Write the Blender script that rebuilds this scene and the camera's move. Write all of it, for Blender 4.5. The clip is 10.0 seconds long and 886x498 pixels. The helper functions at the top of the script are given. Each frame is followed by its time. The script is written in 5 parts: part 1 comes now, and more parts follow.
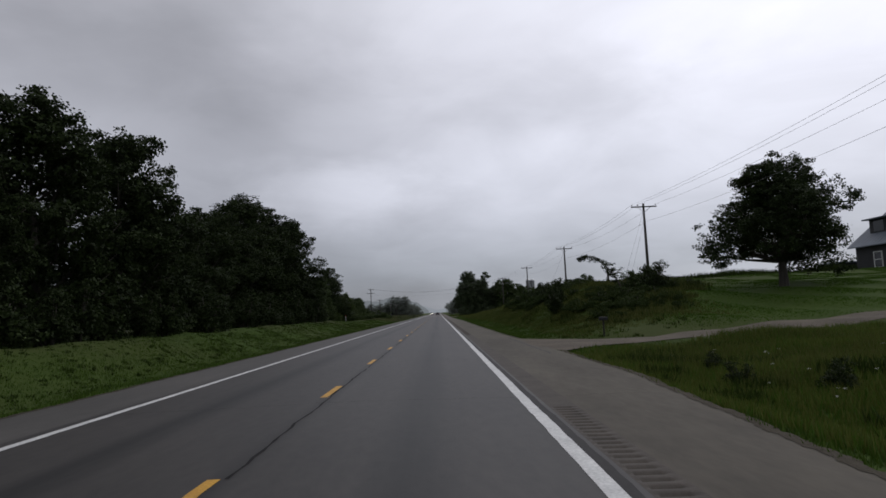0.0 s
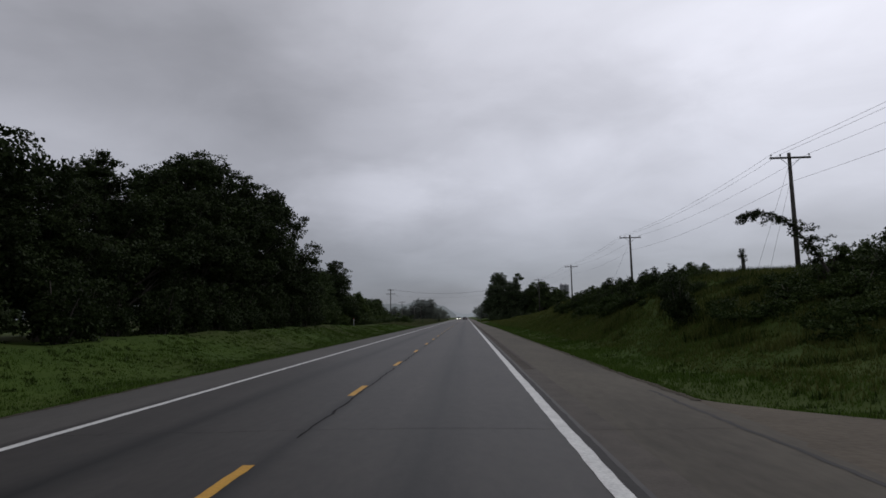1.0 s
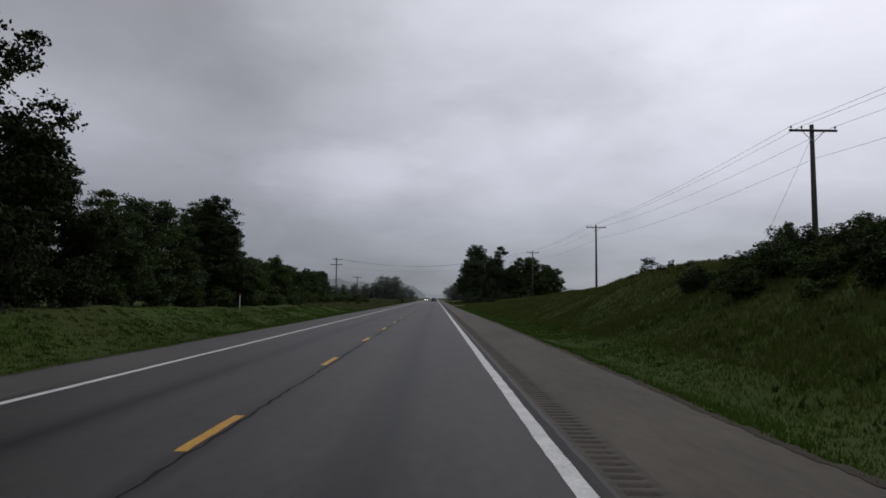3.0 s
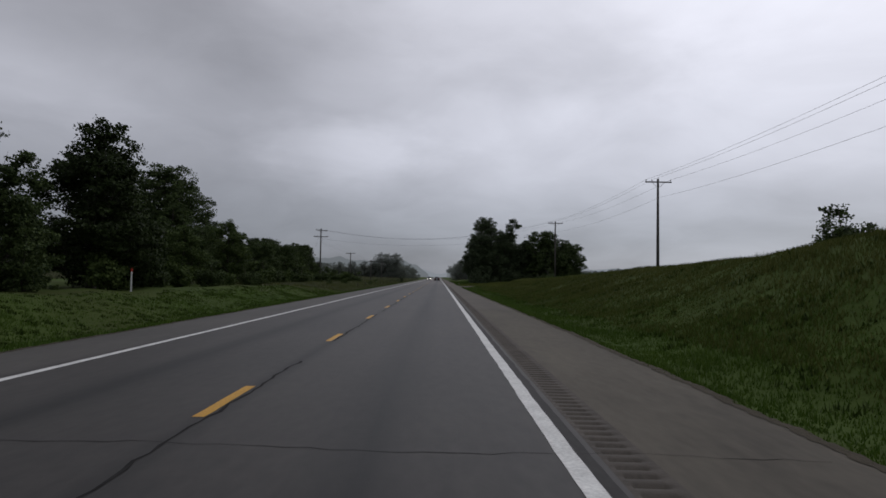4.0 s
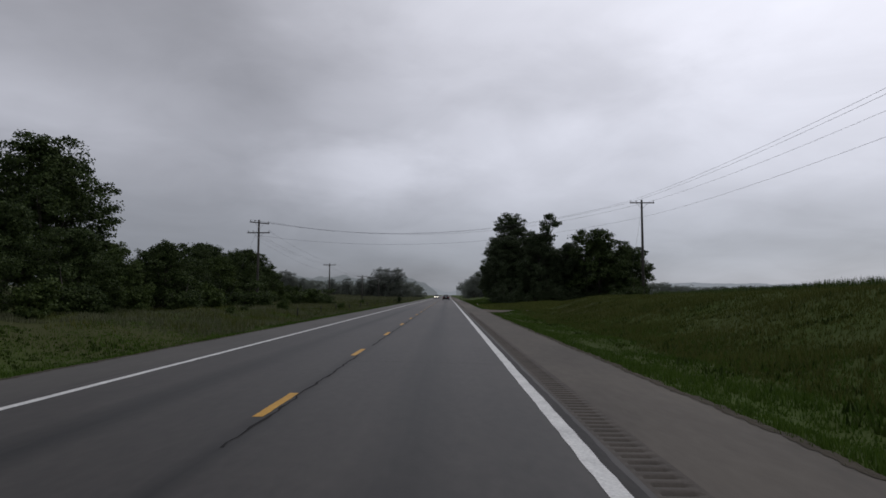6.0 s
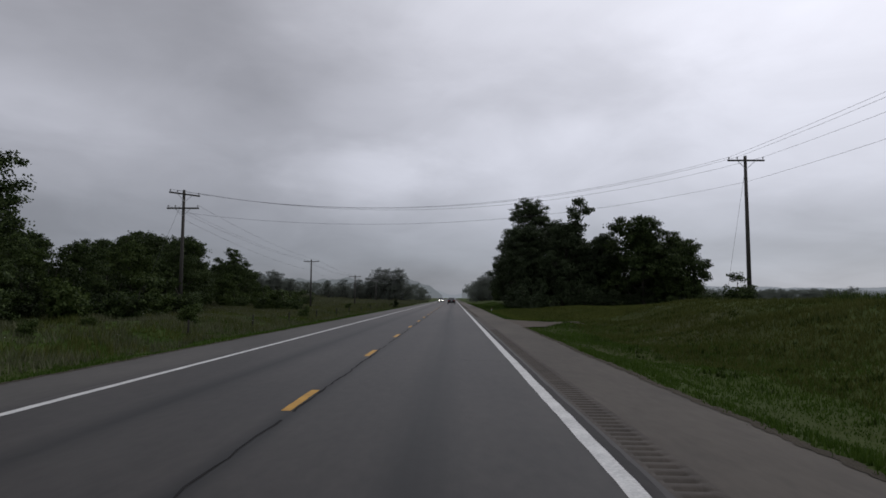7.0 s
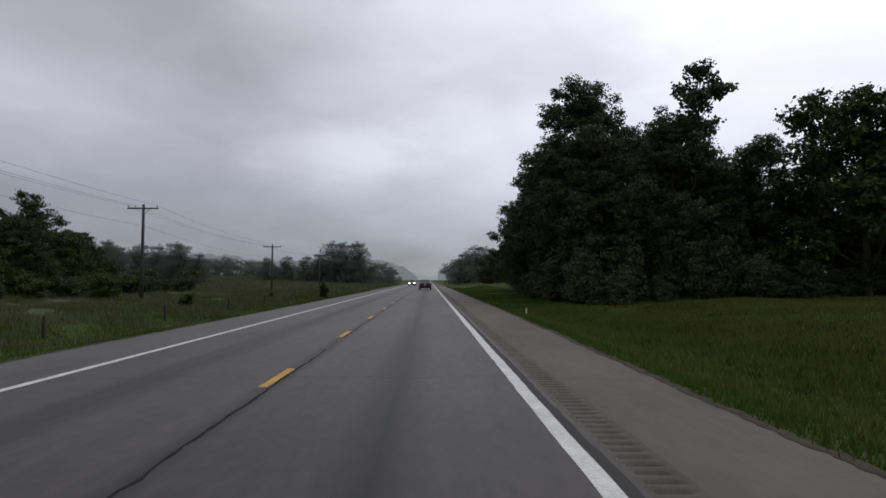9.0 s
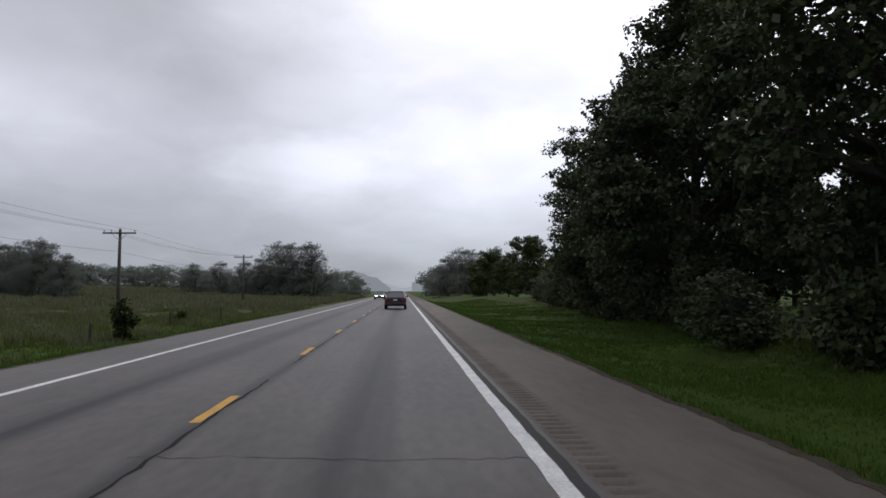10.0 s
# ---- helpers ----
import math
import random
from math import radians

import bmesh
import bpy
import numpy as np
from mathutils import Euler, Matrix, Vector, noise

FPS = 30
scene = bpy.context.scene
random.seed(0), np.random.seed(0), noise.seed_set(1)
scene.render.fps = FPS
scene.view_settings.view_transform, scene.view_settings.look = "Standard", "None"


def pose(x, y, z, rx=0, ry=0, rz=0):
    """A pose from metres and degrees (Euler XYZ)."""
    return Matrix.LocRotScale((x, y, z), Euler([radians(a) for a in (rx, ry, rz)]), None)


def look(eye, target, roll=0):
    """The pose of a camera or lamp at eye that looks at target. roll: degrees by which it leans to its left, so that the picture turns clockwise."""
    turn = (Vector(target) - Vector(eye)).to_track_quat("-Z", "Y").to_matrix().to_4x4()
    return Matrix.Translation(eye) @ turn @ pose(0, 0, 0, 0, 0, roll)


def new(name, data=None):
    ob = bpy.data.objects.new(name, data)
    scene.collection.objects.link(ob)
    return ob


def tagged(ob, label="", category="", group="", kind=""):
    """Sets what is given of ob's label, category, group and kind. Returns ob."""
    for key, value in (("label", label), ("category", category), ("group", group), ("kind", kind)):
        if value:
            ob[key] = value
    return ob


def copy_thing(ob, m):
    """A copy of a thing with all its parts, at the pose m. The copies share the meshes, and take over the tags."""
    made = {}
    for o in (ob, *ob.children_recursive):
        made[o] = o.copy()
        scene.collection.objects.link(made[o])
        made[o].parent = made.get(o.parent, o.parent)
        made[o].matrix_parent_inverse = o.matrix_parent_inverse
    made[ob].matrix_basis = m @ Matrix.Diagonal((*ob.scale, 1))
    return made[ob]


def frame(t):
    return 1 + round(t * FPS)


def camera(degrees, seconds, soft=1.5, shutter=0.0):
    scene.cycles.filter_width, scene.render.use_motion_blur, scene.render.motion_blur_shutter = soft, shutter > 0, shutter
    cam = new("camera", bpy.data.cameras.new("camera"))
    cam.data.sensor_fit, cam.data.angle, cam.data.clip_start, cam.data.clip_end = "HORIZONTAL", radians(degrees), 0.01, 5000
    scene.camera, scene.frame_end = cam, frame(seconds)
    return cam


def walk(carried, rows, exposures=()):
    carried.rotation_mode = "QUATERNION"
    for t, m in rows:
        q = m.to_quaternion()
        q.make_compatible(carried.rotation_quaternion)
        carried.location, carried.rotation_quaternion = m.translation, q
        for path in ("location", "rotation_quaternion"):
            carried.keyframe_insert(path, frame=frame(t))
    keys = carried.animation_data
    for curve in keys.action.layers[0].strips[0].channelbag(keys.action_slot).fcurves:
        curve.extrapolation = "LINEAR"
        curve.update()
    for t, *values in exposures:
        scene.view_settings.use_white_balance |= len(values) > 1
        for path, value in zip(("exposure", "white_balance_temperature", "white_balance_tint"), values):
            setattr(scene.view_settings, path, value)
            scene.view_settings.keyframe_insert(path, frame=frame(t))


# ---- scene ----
# ---- the camera and its drive ----
cam = camera(70.96, 10.0, soft=1.6)
PATH = [
    (0.0, 2.20, -6.11, 1.49, 95.79, 2.48, -0.41), (0.5, 2.24, 5.10, 1.49, 97.29, 2.57, 0.57),
    (1.0, 2.30, 15.95, 1.49, 96.26, 1.26, 2.12), (1.5, 2.28, 27.09, 1.46, 96.63, 0.66, -2.72),
    (2.0, 2.34, 37.36, 1.47, 95.91, -2.36, -4.20), (2.5, 2.37, 49.00, 1.47, 95.60, 0.23, -2.90),
    (2.7, 2.38, 53.35, 1.475, 95.35, 0.00, -1.28), (3.8, 2.46, 77.45, 1.475, 92.34, -0.98, -0.27),
    (4.0, 2.45, 81.93, 1.48, 92.56, -0.94, -0.37), (4.5, 2.44, 93.01, 1.46, 93.19, 0.47, -0.86),
    (5.0, 2.41, 104.09, 1.47, 92.89, 0.31, 0.61), (5.5, 2.30, 114.99, 1.46, 94.06, -1.06, -2.63),
    (5.7, 2.30, 119.40, 1.465, 94.06, -0.45, -0.15), (6.8, 2.17, 143.50, 1.46, 94.80, 0.00, 0.90),
    (7.0, 2.16, 147.95, 1.46, 94.48, -0.23, 0.94), (7.5, 2.17, 158.12, 1.47, 94.83, -0.14, 0.59),
    (8.0, 2.225, 169.52, 1.49, 95.95, -0.08, -0.07), (8.5, 2.23, 180.50, 1.475, 94.46, -0.48, -0.84),
    (9.0, 2.28, 200.00, 1.48, 92.82, -0.05, -1.30), (9.5, 2.23, 219.20, 1.45, 92.35, -0.10, -3.95),
    (10.0, 2.345, 239.00, 1.47, 93.85, 0.20, -3.70)]
ROWS = []
for row, after in zip(PATH, PATH[1:] + [None]):
    ROWS.append((row[0], pose(*row[1:])))
    if after and row[0] >= 8.5:                      # an even pace over the last stretch
        for k in (0.2, 0.4, 0.6, 0.8):
            ROWS.append((row[0] + k * 0.5, pose(*[a + (b - a) * k for a, b in zip(row[1:], after[1:])])))
walk(cam, ROWS, exposures=[(0.0, 0.15), (0.5, -0.05), (1.0, -0.05), (1.5, 0.04), (2.0, 0.0), (2.5, -0.06), (4.0, 0.0), (7.5, 0.03), (8.0, 0.08), (8.5, 0.15), (9.0, 0.28), (9.5, 0.52), (10.0, 0.64)])

# ---- overcast sky and the veiled sun ----
SUN_EL, SUN_AZ = radians(34), radians(48)            # azimuth from +y towards +x
world = bpy.data.worlds.new("overcast_sky")
scene.world = world
world.use_nodes = True
wn, wl = world.node_tree.nodes, world.node_tree.links
wn.clear()


def wnode(kind, **inputs):
    n = wn.new(kind)
    for key, value in inputs.items():
        n.inputs[key].default_value = value
    return n


w_out = wnode("ShaderNodeOutputWorld")
w_bg = wnode("ShaderNodeBackground", Strength=1.0)
w_sky = wn.new("ShaderNodeTexSky")
w_sky.sky_type, w_sky.sun_disc = "NISHITA", False
w_sky.sun_elevation, w_sky.sun_rotation = SUN_EL, SUN_AZ
w_co = wn.new("ShaderNodeTexCoord")
w_sep = wn.new("ShaderNodeSeparateXYZ")
wl.new(w_co.outputs["Generated"], w_sep.inputs[0])
# cloud deck: the direction cast on a flat layer overhead
w_zc = wn.new("ShaderNodeMath"); w_zc.operation = "MAXIMUM"; w_zc.inputs[1].default_value = 0.0
wl.new(w_sep.outputs["Z"], w_zc.inputs[0])
w_za = wn.new("ShaderNodeMath"); w_za.operation = "ADD"; w_za.inputs[1].default_value = 0.24
wl.new(w_zc.outputs[0], w_za.inputs[0])
w_dx = wn.new("ShaderNodeMath"); w_dx.operation = "DIVIDE"
wl.new(w_sep.outputs["X"], w_dx.inputs[0]); wl.new(w_za.outputs[0], w_dx.inputs[1])
w_dy = wn.new("ShaderNodeMath"); w_dy.operation = "DIVIDE"
wl.new(w_sep.outputs["Y"], w_dy.inputs[0]); wl.new(w_za.outputs[0], w_dy.inputs[1])
w_cmb = wn.new("ShaderNodeCombineXYZ")
wl.new(w_dx.outputs[0], w_cmb.inputs[0]); wl.new(w_dy.outputs[0], w_cmb.inputs[1])
w_n1 = wnode("ShaderNodeTexNoise", Scale=0.62, Detail=4.0, Roughness=0.42, Distortion=0.25)
wl.new(w_cmb.outputs[0], w_n1.inputs["Vector"])
w_r1 = wn.new("ShaderNodeMapRange")
for key, value in (("From Min", 0.30), ("From Max", 0.70), ("To Min", 0.78), ("To Max", 1.22)):
    w_r1.inputs[key].default_value = value
wl.new(w_n1.outputs["Fac"], w_r1.inputs["Value"])
# overcast sky: darker at the horizon, brighter overhead
w_ramp = wn.new("ShaderNodeValToRGB")
stops = [(0.0, (0.235, 0.25, 0.285)), (0.06, (0.28, 0.297, 0.342)), (0.17, (0.40, 0.41, 0.465)),
         (0.38, (0.46, 0.465, 0.52)), (0.62, (0.46, 0.465, 0.51)), (1.0, (0.46, 0.465, 0.51))]
while len(w_ramp.color_ramp.elements) < len(stops):
    w_ramp.color_ramp.elements.new(0.5)
for e, (p, c) in zip(w_ramp.color_ramp.elements, stops):
    e.position, e.color = p, (*c, 1)
wl.new(w_zc.outputs[0], w_ramp.inputs[0])
# the side of the hidden sun is brighter
w_dot = wn.new("ShaderNodeVectorMath"); w_dot.operation = "DOT_PRODUCT"
w_dot.inputs[1].default_value = (math.cos(SUN_EL) * math.sin(SUN_AZ), math.cos(SUN_EL) * math.cos(SUN_AZ), math.sin(SUN_EL))
wl.new(w_co.outputs["Generated"], w_dot.inputs[0])
w_r2 = wn.new("ShaderNodeMapRange")
for key, value in (("From Min", 0.50), ("From Max", 1.0), ("To Min", 0.86), ("To Max", 1.86)):
    w_r2.inputs[key].default_value = value
wl.new(w_dot.outputs["Value"], w_r2.inputs["Value"])
w_n2 = wnode("ShaderNodeTexNoise", Scale=2.3, Detail=6.0, Roughness=0.55, Distortion=0.5)
wl.new(w_cmb.outputs[0], w_n2.inputs["Vector"])
w_r3 = wn.new("ShaderNodeMapRange")
for key, value in (("From Min", 0.30), ("From Max", 0.70), ("To Min", 0.92), ("To Max", 1.08)):
    w_r3.inputs[key].default_value = value
wl.new(w_n2.outputs["Fac"], w_r3.inputs["Value"])
w_fine = wn.new("ShaderNodeMath"); w_fine.operation = "MULTIPLY"
wl.new(w_r1.outputs[0], w_fine.inputs[0]); wl.new(w_r3.outputs[0], w_fine.inputs[1])
w_mul = wn.new("ShaderNodeMath"); w_mul.operation = "MULTIPLY"
wl.new(w_fine.outputs[0], w_mul.inputs[0]); wl.new(w_r2.outputs[0], w_mul.inputs[1])


def cloud(azimuth, elevation, across, high, gain, factor):
    """A thicker or thinner stretch of the cloud deck with ragged edges, round the given direction in degrees."""
    a, e = radians(azimuth), radians(elevation)
    sub = wn.new("ShaderNodeVectorMath"); sub.operation = "SUBTRACT"
    sub.inputs[1].default_value = (math.cos(e) * math.sin(a), math.cos(e) * math.cos(a), math.sin(e))
    wl.new(w_co.outputs["Generated"], sub.inputs[0])
    sc = wn.new("ShaderNodeVectorMath"); sc.operation = "MULTIPLY"
    sc.inputs[1].default_value = (1 / across, 1 / across, 1 / high)
    wl.new(sub.outputs[0], sc.inputs[0])
    ln = wn.new("ShaderNodeVectorMath"); ln.operation = "LENGTH"
    wl.new(sc.outputs[0], ln.inputs[0])
    no = wnode("ShaderNodeTexNoise", Scale=7.0, Detail=5.0, Roughness=0.5)
    st = wn.new("ShaderNodeVectorMath"); st.operation = "MULTIPLY"
    st.inputs[1].default_value = (1.0, 1.0, 2.4)
    wl.new(w_co.outputs["Generated"], st.inputs[0])
    wl.new(st.outputs[0], no.inputs["Vector"])
    mad = wn.new("ShaderNodeMath"); mad.operation = "MULTIPLY_ADD"; mad.inputs[1].default_value = 1.5
    wl.new(no.outputs["Fac"], mad.inputs[0]); wl.new(ln.outputs["Value"], mad.inputs[2])
    rg = wn.new("ShaderNodeMapRange"); rg.interpolation_type = "SMOOTHSTEP"
    for key, value in (("From Min", 0.75), ("From Max", 1.85), ("To Min", gain), ("To Max", 1.0)):
        rg.inputs[key].default_value = value
    wl.new(mad.outputs[0], rg.inputs["Value"])
    out = wn.new("ShaderNodeMath"); out.operation = "MULTIPLY"
    wl.new(factor, out.inputs[0]); wl.new(rg.outputs[0], out.inputs[1])
    return out.outputs[0]


w_gain = cloud(-8, 11.5, 0.20, 0.085, 1.34, w_mul.outputs[0])
w_gain = cloud(-36, 15, 0.26, 0.07, 1.22, w_gain)
w_gain = cloud(-26, 22, 0.42, 0.13, 0.83, w_gain)
w_gain = cloud(12, 19, 0.30, 0.09, 0.86, w_gain)
w_sc = wn.new("ShaderNodeVectorMath"); w_sc.operation = "SCALE"
wl.new(w_ramp.outputs[0], w_sc.inputs[0]); wl.new(w_gain, w_sc.inputs["Scale"])
w_blue = wn.new("ShaderNodeVectorMath"); w_blue.operation = "SCALE"; w_blue.inputs["Scale"].default_value = 0.004
wl.new(w_sky.outputs[0], w_blue.inputs[0])
w_add = wn.new("ShaderNodeVectorMath"); w_add.operation = "ADD"
wl.new(w_sc.outputs[0], w_add.inputs[0]); wl.new(w_blue.outputs[0], w_add.inputs[1])
wl.new(w_add.outputs[0], w_bg.inputs["Color"])
wl.new(w_bg.outputs[0], w_out.inputs["Surface"])

sun_data = bpy.data.lights.new("sun", "SUN")
sun_data.energy, sun_data.angle, sun_data.color = 0.5, radians(25), (1.0, 0.97, 0.92)
sun = new("sun", sun_data)
sun.matrix_world = look((60 * math.sin(SUN_AZ), 60 * math.cos(SUN_AZ), 70), (0, 0, 0))


# ---- materials ----
def material(name, low, high, scale=3.0, rough=0.7, bump=0.0, fine=0.0, spec=0.35, metal=0.0, island=0.0, translucent=0.0, stretch=(1, 1, 1), mottle=0.35, thin=0.0):
    """A surface whose colour runs from low to high by noise at two scales; island: share of the change that goes piece by piece; thin: share of light that passes straight through."""
    m = bpy.data.materials.new(name)
    m.use_nodes = True
    nt = m.node_tree
    n, l = nt.nodes, nt.links
    bsdf = n["Principled BSDF"]
    co = n.new("ShaderNodeTexCoord")
    mp = n.new("ShaderNodeMapping")
    mp.inputs["Scale"].default_value = stretch
    l.new(co.outputs["Object"], mp.inputs["Vector"])
    big = n.new("ShaderNodeTexNoise")
    big.inputs["Scale"].default_value, big.inputs["Detail"].default_value = scale, 6
    small = n.new("ShaderNodeTexNoise")
    small.inputs["Scale"].default_value, small.inputs["Detail"].default_value = scale * 14, 4
    for t in (big, small):
        l.new(mp.outputs[0], t.inputs["Vector"])
    mixn = n.new("ShaderNodeMix")
    mixn.inputs["Factor"].default_value = mottle
    l.new(big.outputs["Fac"], mixn.inputs["A"])
    l.new(small.outputs["Fac"], mixn.inputs["B"])
    last = mixn.outputs["Result"]
    if island:
        geo = n.new("ShaderNodeNewGeometry")
        mi = n.new("ShaderNodeMix")
        mi.inputs["Factor"].default_value = island
        l.new(last, mi.inputs["A"])
        l.new(geo.outputs["Random Per Island"], mi.inputs["B"])
        last = mi.outputs["Result"]
    rng = n.new("ShaderNodeMapRange")
    rng.inputs["From Min"].default_value, rng.inputs["From Max"].default_value = 0.28, 0.72
    l.new(last, rng.inputs["Value"])
    col = n.new("ShaderNodeMix")
    col.data_type = "RGBA"
    col.inputs["A"].default_value, col.inputs["B"].default_value = (*low, 1), (*high, 1)
    l.new(rng.outputs[0], col.inputs["Factor"])
    l.new(col.outputs["Result"], bsdf.inputs["Base Color"])
    bsdf.inputs["Roughness"].default_value, bsdf.inputs["Metallic"].default_value = rough, metal
    bsdf.inputs["Specular IOR Level"].default_value = spec
    if bump:
        bp = n.new("ShaderNodeBump")
        bp.inputs["Strength"].default_value, bp.inputs["Distance"].default_value = 1.0, bump
        l.new(small.outputs["Fac"], bp.inputs["Height"])
        l.new(bp.outputs[0], bsdf.inputs["Normal"])
    if translucent:
        tr = n.new("ShaderNodeBsdfTranslucent")
        l.new(col.outputs["Result"], tr.inputs["Color"])
        mx = n.new("ShaderNodeMixShader")
        mx.inputs[0].default_value = translucent
        l.new(bsdf.outputs[0], mx.inputs[1])
        l.new(tr.outputs[0], mx.inputs[2])
        l.new(mx.outputs[0], n["Material Output"].inputs["Surface"])
    if thin:
        tp = n.new("ShaderNodeBsdfTransparent")
        mx = n.new("ShaderNodeMixShader")
        mx.inputs[0].default_value = thin
        l.new(n["Material Output"].inputs["Surface"].links[0].from_socket, mx.inputs[1])
        l.new(tp.outputs[0], mx.inputs[2])
        l.new(mx.outputs[0], n["Material Output"].inputs["Surface"])
    return m


def glow(name, colour, strength):
    m = bpy.data.materials.new(name)
    m.use_nodes = True
    b = m.node_tree.nodes["Principled BSDF"]
    b.inputs["Base Color"].default_value = (*colour, 1)
    b.inputs["Emission Color"].default_value, b.inputs["Emission Strength"].default_value = (*colour, 1), strength
    return m



def rain_veil_ahead(m, most):
    """Paints the pale glare of a rain veil into the paving's last stretch, in uneven streaks."""
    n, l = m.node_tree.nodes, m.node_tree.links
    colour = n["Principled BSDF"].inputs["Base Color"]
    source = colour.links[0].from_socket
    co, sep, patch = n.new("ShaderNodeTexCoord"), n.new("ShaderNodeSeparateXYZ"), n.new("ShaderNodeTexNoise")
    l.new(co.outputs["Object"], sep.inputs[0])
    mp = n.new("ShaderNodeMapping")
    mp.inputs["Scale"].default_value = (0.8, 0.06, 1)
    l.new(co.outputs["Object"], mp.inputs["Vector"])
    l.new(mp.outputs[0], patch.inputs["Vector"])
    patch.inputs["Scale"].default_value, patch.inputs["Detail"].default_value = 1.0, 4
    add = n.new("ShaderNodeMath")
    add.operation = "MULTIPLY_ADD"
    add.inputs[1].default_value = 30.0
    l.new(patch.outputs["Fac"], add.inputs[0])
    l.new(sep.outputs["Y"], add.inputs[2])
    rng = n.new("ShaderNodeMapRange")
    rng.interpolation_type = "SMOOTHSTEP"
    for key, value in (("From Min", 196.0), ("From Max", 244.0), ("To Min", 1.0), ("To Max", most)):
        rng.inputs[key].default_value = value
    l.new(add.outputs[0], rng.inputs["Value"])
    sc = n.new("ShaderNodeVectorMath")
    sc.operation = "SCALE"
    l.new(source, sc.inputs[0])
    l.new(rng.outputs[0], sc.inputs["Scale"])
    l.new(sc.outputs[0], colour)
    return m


def road_material():
    """Wet asphalt: grain, streaks along the lanes and dark oil bands down the middle of each lane."""
    m = material("wet_asphalt", (0.0170, 0.0150, 0.0141), (0.0430, 0.0378, 0.0345), 0.55, 0.57, 0.003, spec=0.30, stretch=(1, 0.35, 1), mottle=0.5)
    n, l = m.node_tree.nodes, m.node_tree.links
    bsdf = n["Principled BSDF"]
    source = bsdf.inputs["Base Color"].links[0].from_socket
    co = n.new("ShaderNodeTexCoord")
    sep = n.new("ShaderNodeSeparateXYZ")
    l.new(co.outputs["Object"], sep.inputs[0])

    def node(op, a, b=0.0):
        k = n.new("ShaderNodeMath")
        k.operation = op
        for socket, v in zip(k.inputs, (a, b)):
            if isinstance(v, (int, float)):
                socket.default_value = v
            else:
                l.new(v, socket)
        return k.outputs[0]

    streak = n.new("ShaderNodeTexNoise")
    streak.inputs["Scale"].default_value, streak.inputs["Detail"].default_value = 1.0, 5
    mp = n.new("ShaderNodeMapping")
    mp.inputs["Scale"].default_value = (2.4, 0.05, 1)
    l.new(co.outputs["Object"], mp.inputs["Vector"])
    l.new(mp.outputs[0], streak.inputs["Vector"])
    d = node("SUBTRACT", node("ABSOLUTE", sep.outputs["X"]), 1.85)
    band = node("SUBTRACT", 1.0, node("MULTIPLY", node("ABSOLUTE", d), 1.9))
    band = node("MAXIMUM", band, 0.0)
    band = node("MULTIPLY", band, node("ADD", streak.outputs["Fac"], 0.15))
    seam = node("MAXIMUM", node("SUBTRACT", 1.0, node("MULTIPLY", node("ABSOLUTE", node("SUBTRACT", sep.outputs["X"], 0.10)), 4.6)), 0.0)
    dark = node("ADD", node("MULTIPLY", band, 1.2), node("MULTIPLY", node("MULTIPLY", seam, streak.outputs["Fac"]), 1.45))
    dark = node("ADD", dark, node("MULTIPLY", node("SUBTRACT", streak.outputs["Fac"], 0.5), 0.5))
    keep = node("SUBTRACT", 1.0, dark)
    sc = n.new("ShaderNodeVectorMath")
    sc.operation = "SCALE"
    l.new(source, sc.inputs[0])
    l.new(keep, sc.inputs["Scale"])
    l.new(sc.outputs[0], bsdf.inputs["Base Color"])
    # last stretch lightened in colour to imitate the rain veil
    return rain_veil_ahead(m, 2.2)


def turf_material():
    """Turf that runs from fresh green to dull olive in broad patches."""
    m = material("verge_turf", (0.028, 0.052, 0.008), (0.052, 0.082, 0.015), 0.35, 0.95, 0.03, spec=0.08, mottle=0.5)
    n, l = m.node_tree.nodes, m.node_tree.links
    bsdf = n["Principled BSDF"]
    source = bsdf.inputs["Base Color"].links[0].from_socket
    co = n.new("ShaderNodeTexCoord")
    patch = n.new("ShaderNodeTexNoise")
    patch.inputs["Scale"].default_value, patch.inputs["Detail"].default_value = 0.045, 5
    l.new(co.outputs["Object"], patch.inputs["Vector"])
    rng = n.new("ShaderNodeMapRange")
    rng.inputs["From Min"].default_value, rng.inputs["From Max"].default_value = 0.42, 0.66
    l.new(patch.outputs["Fac"], rng.inputs["Value"])
    mix = n.new("ShaderNodeMix")
    mix.data_type = "RGBA"
    mix.inputs["B"].default_value = (0.044, 0.048, 0.016, 1)
    l.new(rng.outputs[0], mix.inputs["Factor"])
    l.new(source, mix.inputs["A"])
    sep = n.new("ShaderNodeSeparateXYZ")
    l.new(co.outputs["Object"], sep.inputs[0])
    last = None
    for axis, a, b in (("X", -15.0, -22.0), ("Y", 196.0, 236.0)):   # the paler meadow on the far side of the ditch
        lim = n.new("ShaderNodeMapRange")
        lim.interpolation_type = "SMOOTHSTEP"
        lim.inputs["From Min"].default_value, lim.inputs["From Max"].default_value = a, b
        l.new(sep.outputs[axis], lim.inputs["Value"])
        if last:
            both = n.new("ShaderNodeMath")
            both.operation = "MULTIPLY"
            l.new(last, both.inputs[0])
            l.new(lim.outputs[0], both.inputs[1])
            last = both.outputs[0]
        else:
            last = lim.outputs[0]
    far_meadow = n.new("ShaderNodeMix")
    far_meadow.data_type = "RGBA"
    far_meadow.inputs["B"].default_value = (0.078, 0.084, 0.048, 1)
    l.new(last, far_meadow.inputs["Factor"])
    l.new(mix.outputs["Result"], far_meadow.inputs["A"])
    l.new(far_meadow.outputs["Result"], bsdf.inputs["Base Color"])
    return m


